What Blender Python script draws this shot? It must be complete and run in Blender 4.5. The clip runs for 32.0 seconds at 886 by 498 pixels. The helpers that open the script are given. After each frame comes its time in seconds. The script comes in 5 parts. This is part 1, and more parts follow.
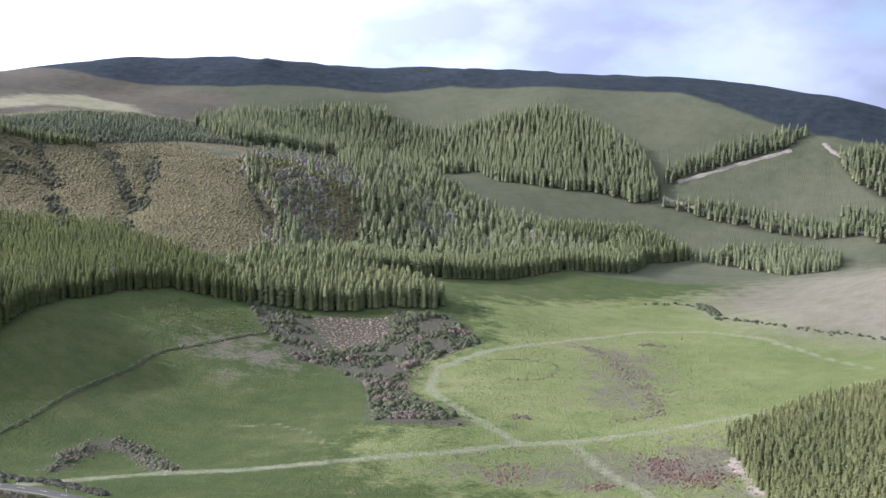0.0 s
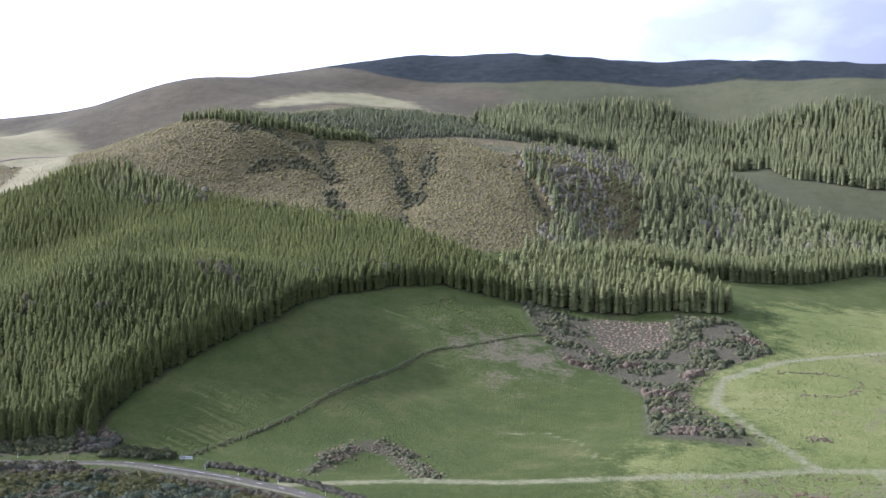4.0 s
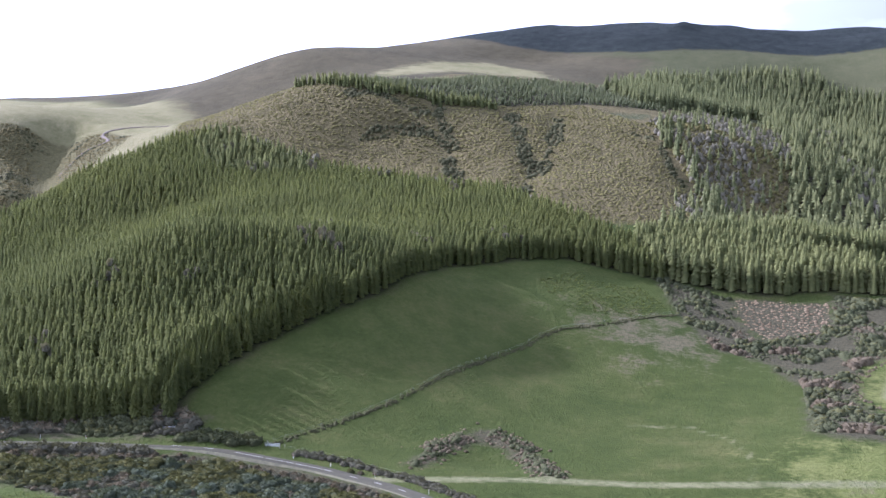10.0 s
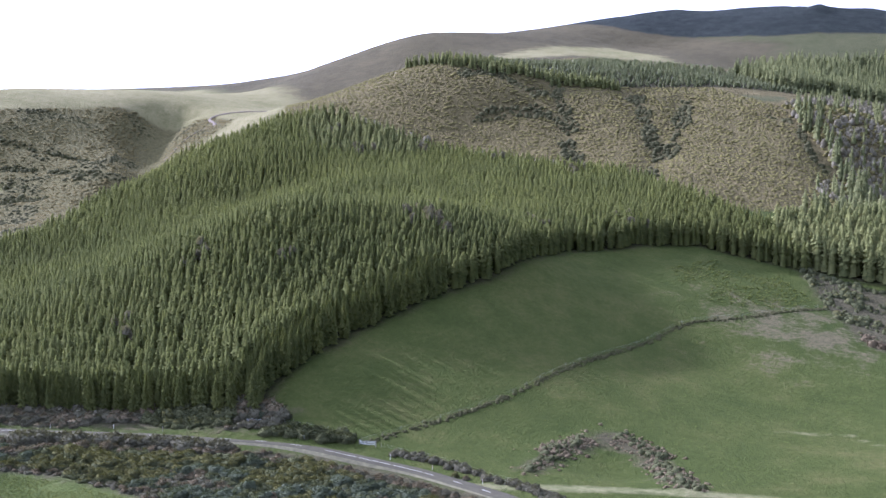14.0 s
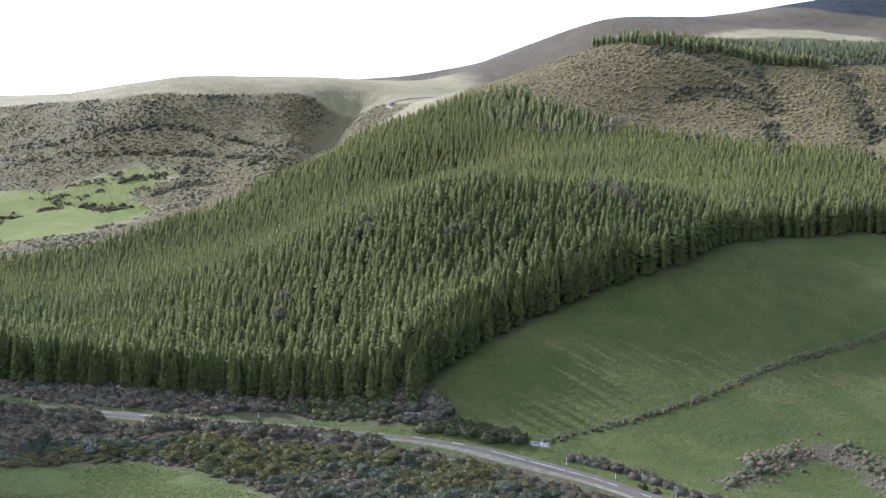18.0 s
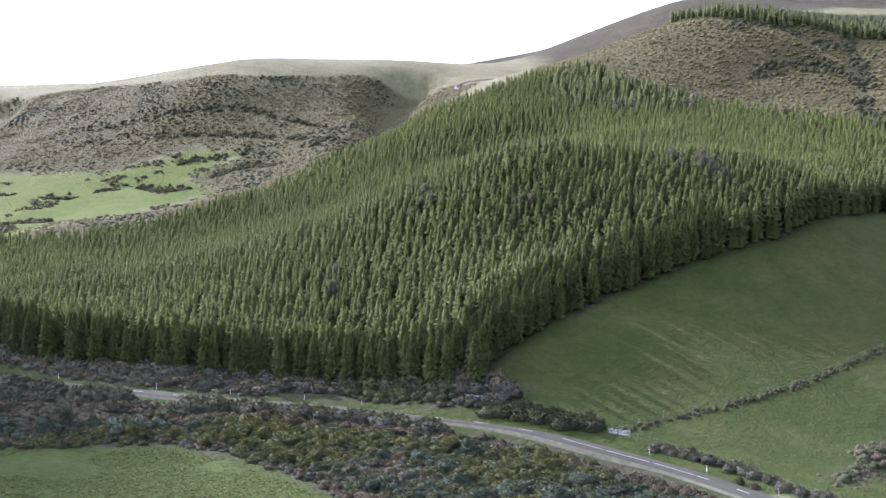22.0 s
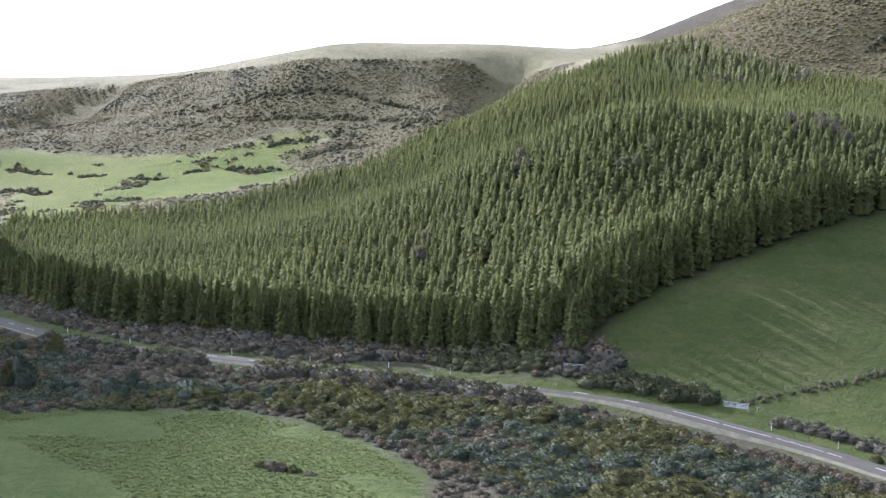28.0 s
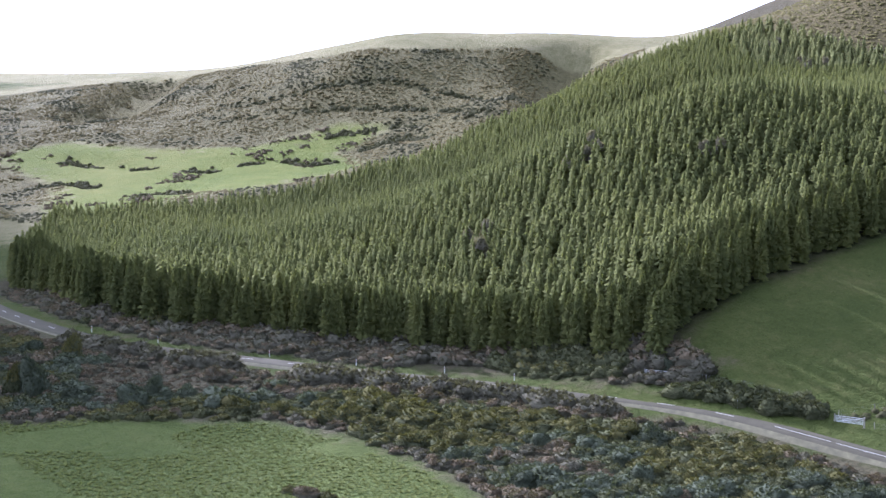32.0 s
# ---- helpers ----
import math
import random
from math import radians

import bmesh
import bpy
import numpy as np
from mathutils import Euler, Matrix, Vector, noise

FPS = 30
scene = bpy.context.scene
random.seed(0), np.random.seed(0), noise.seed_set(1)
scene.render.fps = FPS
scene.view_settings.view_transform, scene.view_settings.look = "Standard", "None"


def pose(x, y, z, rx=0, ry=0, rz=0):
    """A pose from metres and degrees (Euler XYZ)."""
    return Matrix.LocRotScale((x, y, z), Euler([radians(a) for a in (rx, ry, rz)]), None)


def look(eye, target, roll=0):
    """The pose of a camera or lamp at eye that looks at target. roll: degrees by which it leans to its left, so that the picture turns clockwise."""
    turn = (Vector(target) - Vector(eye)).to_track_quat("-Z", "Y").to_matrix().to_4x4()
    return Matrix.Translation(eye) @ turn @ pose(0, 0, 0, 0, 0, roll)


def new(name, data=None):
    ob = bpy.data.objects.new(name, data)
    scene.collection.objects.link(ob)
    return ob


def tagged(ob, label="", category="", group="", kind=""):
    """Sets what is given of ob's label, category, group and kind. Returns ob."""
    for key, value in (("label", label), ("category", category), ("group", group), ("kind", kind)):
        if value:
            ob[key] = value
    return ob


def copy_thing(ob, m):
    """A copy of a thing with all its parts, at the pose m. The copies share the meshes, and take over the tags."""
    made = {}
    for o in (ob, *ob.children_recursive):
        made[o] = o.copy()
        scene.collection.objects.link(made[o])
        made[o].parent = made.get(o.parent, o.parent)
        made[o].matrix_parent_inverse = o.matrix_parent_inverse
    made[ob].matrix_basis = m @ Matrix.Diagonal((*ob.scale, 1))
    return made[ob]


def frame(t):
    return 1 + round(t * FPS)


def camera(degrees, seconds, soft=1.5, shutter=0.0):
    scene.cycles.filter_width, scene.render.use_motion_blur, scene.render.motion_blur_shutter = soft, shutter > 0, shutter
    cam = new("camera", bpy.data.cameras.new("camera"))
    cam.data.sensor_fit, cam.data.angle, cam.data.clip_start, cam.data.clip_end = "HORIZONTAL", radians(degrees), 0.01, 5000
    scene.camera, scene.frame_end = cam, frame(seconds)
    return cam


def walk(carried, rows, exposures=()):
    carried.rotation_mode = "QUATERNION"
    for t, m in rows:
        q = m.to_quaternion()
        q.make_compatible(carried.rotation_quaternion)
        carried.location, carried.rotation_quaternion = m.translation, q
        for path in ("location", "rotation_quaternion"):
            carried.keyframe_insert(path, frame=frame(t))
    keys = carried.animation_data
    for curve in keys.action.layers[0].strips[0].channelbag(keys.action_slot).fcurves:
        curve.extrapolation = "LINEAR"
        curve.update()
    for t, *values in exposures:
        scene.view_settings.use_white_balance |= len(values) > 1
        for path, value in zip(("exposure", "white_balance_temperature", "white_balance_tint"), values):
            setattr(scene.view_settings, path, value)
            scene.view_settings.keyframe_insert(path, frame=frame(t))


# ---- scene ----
cam = camera(40.40, 32.0)
ROWS = [
    (0.0, -0.00, 0.00, 112.00, 85.185, -0.107, 4.778),
    (0.5, -1.01, 3.93, 111.73, 85.138, -0.050, 6.274),
    (1.0, -1.68, 8.03, 111.54, 85.104, -0.042, 10.470),
    (1.5, -2.16, 12.28, 111.38, 85.079, 0.040, 12.555),
    (2.0, -2.67, 16.71, 111.14, 85.130, 0.061, 14.115),
    (2.5, -3.29, 21.24, 110.56, 85.176, 0.115, 15.605),
    (3.0, -3.80, 26.06, 109.65, 85.210, 0.091, 16.952),
    (3.5, -4.40, 31.12, 108.56, 85.263, 0.061, 17.661),
    (5.5, -9.04, 49.87, 105.39, 84.792, 0.151, 18.560),
    (6.0, -10.59, 54.64, 104.75, 84.545, 0.153, 18.564),
    (6.5, -12.21, 59.23, 103.68, 84.539, 0.145, 18.954),
    (7.0, -13.71, 63.83, 102.38, 84.550, 0.159, 19.520),
    (7.5, -15.21, 68.56, 100.97, 84.568, 0.129, 20.194),
    (8.0, -16.95, 73.47, 99.53, 84.581, 0.090, 21.098),
    (8.5, -18.76, 78.49, 98.15, 84.582, 0.099, 22.248),
    (9.0, -20.55, 83.61, 96.75, 84.588, 0.065, 23.094),
    (9.5, -22.55, 88.56, 95.38, 84.589, 0.040, 23.581),
    (10.0, -24.67, 93.57, 94.00, 84.589, 0.001, 24.066),
    (10.5, -26.90, 98.62, 92.61, 84.587, -0.018, 24.743),
    (11.0, -29.29, 103.66, 91.19, 84.593, -0.069, 25.409),
    (11.5, -31.83, 108.81, 89.80, 84.589, -0.121, 26.155),
    (12.0, -34.28, 114.00, 88.31, 84.599, -0.130, 27.056),
    (12.5, -36.65, 119.18, 86.91, 84.588, -0.159, 27.935),
    (13.0, -39.10, 124.27, 85.45, 84.585, -0.133, 28.437),
    (13.5, -41.81, 129.29, 84.00, 84.587, -0.164, 28.930),
    (14.0, -44.63, 134.38, 82.54, 84.588, -0.135, 29.546),
    (14.5, -47.40, 139.52, 81.03, 84.586, -0.110, 31.331),
    (15.0, -50.09, 144.81, 79.59, 84.575, -0.069, 33.261),
    (15.5, -52.79, 149.86, 78.23, 84.570, -0.087, 34.522),
    (17.5, -63.83, 167.94, 72.69, 84.618, -0.124, 37.844),
    (18.0, -66.49, 171.81, 71.18, 84.648, -0.115, 38.348),
    (18.5, -69.10, 175.62, 69.81, 84.640, -0.086, 38.842),
    (19.0, -71.64, 179.11, 68.49, 84.633, -0.106, 39.348),
    (19.5, -74.06, 182.33, 67.13, 84.626, -0.089, 39.867),
    (20.0, -76.31, 185.40, 65.82, 84.610, -0.102, 40.406),
    (20.5, -78.60, 188.43, 64.55, 84.592, -0.067, 40.896),
    (21.0, -80.89, 191.31, 63.17, 84.577, -0.067, 41.363),
    (21.5, -83.11, 194.11, 61.86, 84.553, -0.059, 41.657),
    (22.0, -85.20, 196.65, 60.61, 84.531, -0.061, 41.688),
    (22.5, -87.24, 198.93, 59.35, 84.555, -0.077, 41.706),
    (23.0, -89.03, 200.99, 58.10, 84.575, -0.087, 41.781),
    (23.5, -90.76, 202.80, 57.07, 84.594, -0.080, 42.200),
    (24.0, -92.22, 204.47, 56.08, 84.630, -0.079, 42.715),
    (24.5, -93.54, 205.88, 55.08, 84.654, -0.089, 43.144),
    (25.0, -94.60, 207.01, 54.20, 84.687, -0.082, 43.588),
    (25.5, -95.58, 207.97, 53.22, 84.698, -0.080, 44.055),
    (27.5, -98.43, 211.01, 49.70, 84.608, 0.030, 45.768),
    (28.0, -99.65, 212.17, 49.19, 84.569, 0.025, 46.186),
    (28.5, -101.35, 213.71, 48.80, 84.527, 0.013, 46.396),
    (29.0, -103.44, 215.74, 48.34, 84.505, 0.050, 46.582),
    (29.5, -105.73, 217.97, 47.85, 84.474, 0.127, 46.808),
    (30.0, -108.37, 220.52, 47.40, 84.438, 0.156, 47.095),
    (30.5, -111.27, 223.42, 46.79, 84.427, 0.239, 47.511),
    (31.0, -114.29, 226.46, 46.17, 84.421, 0.285, 47.958),
    (31.5, -117.43, 229.43, 45.49, 84.473, 0.272, 48.503),
    (32.0, -120.52, 232.42, 44.73, 84.523, 0.299, 49.210),
]
walk(cam, [(r[0], pose(*r[1:])) for r in ROWS], [(0.0, 1.26, 5130, 28), (12.0, 1.38, 5130, 28), (22.0, 1.46, 5130, 28), (32.0, 1.54, 5150, 28)])
# path end

# ---- light ----
SUN_YAW, SUN_UP = 86.0, 29.0
SKY_LOW, SKY_HIGH = 0.385, 1.75
sun_way = Vector((-math.sin(radians(SUN_YAW)) * math.cos(radians(SUN_UP)), math.cos(radians(SUN_YAW)) * math.cos(radians(SUN_UP)), math.sin(radians(SUN_UP))))
sun_data = bpy.data.lights.new("sun", "SUN")
sun_data.energy, sun_data.angle, sun_data.color = 4.2, radians(1.8), (1.0, 0.94, 0.86)
sun = new("sun", sun_data)
sun.matrix_world = look(sun_way * 100, (0, 0, 0))

world = bpy.data.worlds.new("sky")
scene.world = world
world.use_nodes = True


def build_sky(tree):
    n, link = tree.nodes, tree.links
    n.clear()
    out, back = n.new("ShaderNodeOutputWorld"), n.new("ShaderNodeBackground")
    sky = n.new("ShaderNodeTexSky")
    sky.sky_type, sky.sun_disc = "NISHITA", False
    sky.sun_elevation, sky.sun_rotation = radians(SUN_UP), radians(-SUN_YAW)
    sky.air_density, sky.dust_density, sky.ozone_density = 1.0, 0.6, 2.0
    coord, flat = n.new("ShaderNodeTexCoord"), n.new("ShaderNodeMapping")
    flat.inputs["Scale"].default_value = (1.0, 1.0, 2.2)
    cloud, fine = n.new("ShaderNodeTexNoise"), n.new("ShaderNodeTexNoise")
    cloud.inputs["Scale"].default_value, cloud.inputs["Detail"].default_value, cloud.inputs["Roughness"].default_value = 3.6, 8, 0.56
    fine.inputs["Scale"].default_value, fine.inputs["Detail"].default_value = 5.5, 8
    cover, tone = n.new("ShaderNodeValToRGB"), n.new("ShaderNodeValToRGB")
    cover.color_ramp.elements[0].position, cover.color_ramp.elements[1].position = 0.36, 0.50
    tone.color_ramp.elements[0].position, tone.color_ramp.elements[1].position = 0.36, 0.60
    tone.color_ramp.elements[0].color, tone.color_ramp.elements[1].color = (0.52, 0.545, 0.58, 1), (0.92, 0.97, 1.02, 1)
    clear, mix = n.new("ShaderNodeMix"), n.new("ShaderNodeMix")
    clear.data_type, clear.blend_type, mix.data_type = "RGBA", "MULTIPLY", "RGBA"
    clear.inputs["Factor"].default_value, clear.inputs["B"].default_value = 1.0, (0.12, 0.127, 0.110, 1)
    link.new(coord.outputs["Generated"], flat.inputs["Vector"])
    for noise_node in (cloud, fine):
        link.new(flat.outputs["Vector"], noise_node.inputs["Vector"])
    toward, shift = n.new("ShaderNodeVectorMath"), n.new("ShaderNodeMath")
    toward.operation, shift.operation = "DOT_PRODUCT", "MULTIPLY_ADD"
    toward.inputs[1].default_value = sun_way
    shift.inputs[1].default_value = 0.30
    link.new(coord.outputs["Generated"], toward.inputs[0])
    link.new(toward.outputs["Value"], shift.inputs[0])
    link.new(cloud.outputs["Fac"], shift.inputs[2])
    link.new(shift.outputs[0], cover.inputs["Fac"])
    link.new(fine.outputs["Fac"], tone.inputs["Fac"])
    link.new(sky.outputs["Color"], clear.inputs["A"])
    link.new(cover.outputs["Color"], mix.inputs["Factor"])
    thin = n.new("ShaderNodeMix")
    thin.data_type = "RGBA"
    thin.inputs["Factor"].default_value, thin.inputs["B"].default_value = 0.6, (0.75, 0.90, 0.90, 1)
    link.new(clear.outputs["Result"], thin.inputs["A"])
    link.new(thin.outputs["Result"], mix.inputs["A"])
    link.new(tone.outputs["Color"], mix.inputs["B"])
    glow = n.new("ShaderNodeMapRange")
    glow.inputs["From Min"].default_value, glow.inputs["From Max"].default_value = -0.12, 0.90
    glow.inputs["To Min"].default_value, glow.inputs["To Max"].default_value = SKY_LOW, SKY_HIGH
    glow.interpolation_type = "SMOOTHSTEP"
    link.new(toward.outputs["Value"], glow.inputs["Value"])
    link.new(mix.outputs["Result"], back.inputs["Color"])
    link.new(glow.outputs["Result"], back.inputs["Strength"])
    link.new(back.outputs["Background"], out.inputs["Surface"])


build_sky(world.node_tree)

# ---- materials ----


def shader(name):
    m = bpy.data.materials.new(name)
    m.use_nodes = True
    n = m.node_tree.nodes
    return m, n, m.node_tree.links, n["Principled BSDF"], n["Material Output"]


def noise_tex(n, link, vector, scale, detail=4.0, rough=0.6):
    t = n.new("ShaderNodeTexNoise")
    t.inputs["Scale"].default_value, t.inputs["Detail"].default_value, t.inputs["Roughness"].default_value = scale, detail, rough
    link.new(vector, t.inputs["Vector"])
    return t.outputs["Fac"]


def ramp(n, link, value, *stops):
    r = n.new("ShaderNodeValToRGB")
    e = r.color_ramp.elements
    while len(e) < len(stops):
        e.new(0.5)
    for el, (p, c) in zip(e, stops):
        el.position, el.color = p, (*c, 1)
    link.new(value, r.inputs["Fac"])
    return r.outputs["Color"]


def mixed(n, link, fac, a, b, blend="MIX"):
    x = n.new("ShaderNodeMix")
    x.data_type, x.blend_type = "RGBA", blend
    for key, v in (("Factor", fac), ("A", a), ("B", b)):
        if isinstance(v, (int, float)):
            x.inputs[key].default_value = v
        elif isinstance(v, tuple):
            x.inputs[key].default_value = (*v, 1)
        else:
            link.new(v, x.inputs[key])
    return x.outputs["Result"]


def maths(n, link, op, a, b=0.0, c=None):
    x = n.new("ShaderNodeMath")
    x.operation = op
    for i, v in enumerate((a, b) if c is None else (a, b, c)):
        if isinstance(v, (int, float)):
            x.inputs[i].default_value = v
        else:
            link.new(v, x.inputs[i])
    return x.outputs[0]


def bumped(n, link, bsdf, value, strength, distance):
    b = n.new("ShaderNodeBump")
    b.inputs["Strength"].default_value, b.inputs["Distance"].default_value = strength, distance
    link.new(value, b.inputs["Height"])
    link.new(b.outputs["Normal"], bsdf.inputs["Normal"])


def leafy(name, low, high, through_light, grain=0.35, spread=0.25, relief_size=0.0):
    """Foliage: colour by clump, tree and place, with light that comes through the leaves."""
    m, n, link, bsdf, out = shader(name)
    place = n.new("ShaderNodeNewGeometry")
    each = n.new("ShaderNodeObjectInfo")
    fine = noise_tex(n, link, place.outputs["Position"], grain, 3)
    wide = noise_tex(n, link, place.outputs["Position"], 0.018, 4, 0.7)
    v = maths(n, link, "ADD", maths(n, link, "MULTIPLY", fine, 0.5), maths(n, link, "MULTIPLY", wide, 0.5))
    v = maths(n, link, "ADD", v, maths(n, link, "MULTIPLY_ADD", place.outputs["Random Per Island"], spread, -spread / 2))
    v = maths(n, link, "ADD", v, maths(n, link, "MULTIPLY_ADD", each.outputs["Random"], 0.16, -0.08))
    colour = ramp(n, link, v, (0.28, low), (0.72, high))
    link.new(colour, bsdf.inputs["Base Color"])
    bsdf.inputs["Roughness"].default_value = 0.9
    bsdf.inputs["Specular IOR Level"].default_value = 0.04
    if relief_size:
        sprigs = noise_tex(n, link, place.outputs["Position"], 1.0 / relief_size, 5, 0.7)
        bumped(n, link, bsdf, sprigs, 1.0, relief_size * 1.2)
    lit, both = n.new("ShaderNodeBsdfTranslucent"), n.new("ShaderNodeMixShader")
    link.new(mixed(n, link, 1.0, colour, (1.25, 1.3, 0.6), "MULTIPLY"), lit.inputs["Color"])
    both.inputs["Fac"].default_value = through_light
    link.new(bsdf.outputs[0], both.inputs[1])
    link.new(lit.outputs[0], both.inputs[2])
    link.new(both.outputs[0], out.inputs["Surface"])
    return m


def plain(name, colour, rough=0.7, grain=3.0, vary=0.25, metal=0.0):
    m, n, link, bsdf, out = shader(name)
    place = n.new("ShaderNodeTexCoord")
    f = noise_tex(n, link, place.outputs["Object"], grain, 5)
    dark = tuple(c * (1 - vary) for c in colour)
    light = tuple(min(1, c * (1 + vary)) for c in colour)
    link.new(ramp(n, link, f, (0.3, dark), (0.7, light)), bsdf.inputs["Base Color"])
    bsdf.inputs["Roughness"].default_value, bsdf.inputs["Metallic"].default_value = rough, metal
    bumped(n, link, bsdf, f, 0.3, 0.02)
    return m


M_SPRUCE = leafy("spruce_needles", (0.081, 0.0935, 0.037), (0.173, 0.178, 0.060), 0.38, 0.35, 0.14)
# Pine colour lifted, with some of the distance haze painted in.
M_PINE = leafy("blue_green_pine_needles", (0.094, 0.108, 0.044), (0.202, 0.202, 0.081), 0.25, 0.3)
M_SAPLING = leafy("young_spruce_needles", (0.100, 0.112, 0.058), (0.200, 0.205, 0.118), 0.3, 0.2)
M_YOUNG = leafy("young_pine_needles", (0.098, 0.108, 0.042), (0.225, 0.215, 0.080), 0.38)
# Far needles made paler: the haze over the distant woods is in their colour.
M_HAZY_FARPINE = leafy("hazy_far_pine_needles", (0.094, 0.104, 0.048), (0.206, 0.208, 0.092), 0.18, 0.1)
M_TUSSOCK = leafy("grass_tussock", (0.068, 0.086, 0.022), (0.126, 0.136, 0.042), 0.20, 0.6)
M_GREY = leafy("grey_scrub", (0.130, 0.116, 0.084), (0.250, 0.224, 0.172), 0.3)
M_GORSE = leafy("gorse_green", (0.044, 0.050, 0.026), (0.111, 0.113, 0.058), 0.2, 1.6, 0.25, 0.22)
M_GULLY = leafy("dark_hill_gorse", (0.044, 0.044, 0.022), (0.092, 0.088, 0.046), 0.2, 0.5)
M_SAGE = leafy("grey_green_shrub", (0.051, 0.060, 0.040), (0.115, 0.128, 0.086), 0.2, 1.4, 0.25, 0.22)
# Yellowish gorse tops; on the gorse belt this paler colour paints sunlit tops.
M_YELLOW_LIT_TOPS = leafy("gorse_tops", (0.076, 0.074, 0.030), (0.128, 0.118, 0.046), 0.2, 1.6, 0.25, 0.22)
M_STRAGGLE = leafy("grey_brown_twigs", (0.070, 0.065, 0.046), (0.149, 0.138, 0.097), 0.2, 1.2, 0.35, 0.22)
M_BRACKEN = leafy("bracken_brown", (0.091, 0.070, 0.045), (0.186, 0.149, 0.097), 0.15, 1.0, 0.25, 0.35)
M_DRYFERN = leafy("dry_fern", (0.126, 0.089, 0.055), (0.228, 0.168, 0.108), 0.15, 0.8)
M_REDBRACKEN = leafy("red_bracken", (0.090, 0.052, 0.036), (0.165, 0.100, 0.068), 0.15, 1.0)
M_HEATHER = leafy("heather_clumps", (0.096, 0.086, 0.032), (0.178, 0.154, 0.060), 0.10, 0.15, 0.10)
M_HILLSCRUB = leafy("pale_hill_scrub", (0.092, 0.076, 0.034), (0.166, 0.136, 0.062), 0.2, 0.25, 0.12)
M_VERGE = plain("verge_grass", (0.092, 0.084, 0.046), 0.95, 0.8, 0.35)
M_BARK = plain("bark", (0.10, 0.08, 0.06), 0.9)
M_EARTH = plain("bare_earth", (0.15, 0.125, 0.080), 0.95, 0.3, 0.35)
M_MUD = plain("brown_earth", (0.105, 0.078, 0.055), 0.95, 0.3, 0.3)
M_POST = plain("painted_white_plastic", (0.80, 0.80, 0.78), 0.5, 6, 0.06)
M_RED = plain("red_reflector", (0.45, 0.05, 0.03), 0.4)
M_STEEL = plain("galvanised_steel", (0.55, 0.56, 0.56), 0.45, 8, 0.12, 0.7)
M_PAINT = plain("road_paint", (0.36, 0.35, 0.32), 0.85, 5, 0.35)
M_TIMBER = plain("weathered_timber", (0.28, 0.26, 0.23), 0.85, 5, 0.3)


def asphalt():
    m, n, link, bsdf, out = shader("chipseal")
    place = n.new("ShaderNodeNewGeometry").outputs["Position"]
    coarse, fine = noise_tex(n, link, place, 0.4, 4), noise_tex(n, link, place, 14, 3)
    v = maths(n, link, "ADD", maths(n, link, "MULTIPLY", coarse, 0.6), maths(n, link, "MULTIPLY", fine, 0.4))
    link.new(ramp(n, link, v, (0.3, (0.043, 0.039, 0.026)), (0.7, (0.072, 0.065, 0.044))), bsdf.inputs["Base Color"])
    bsdf.inputs["Roughness"].default_value = 0.92
    bsdf.inputs["Specular IOR Level"].default_value = 0.12
    bumped(n, link, bsdf, fine, 0.4, 0.02)
    return m


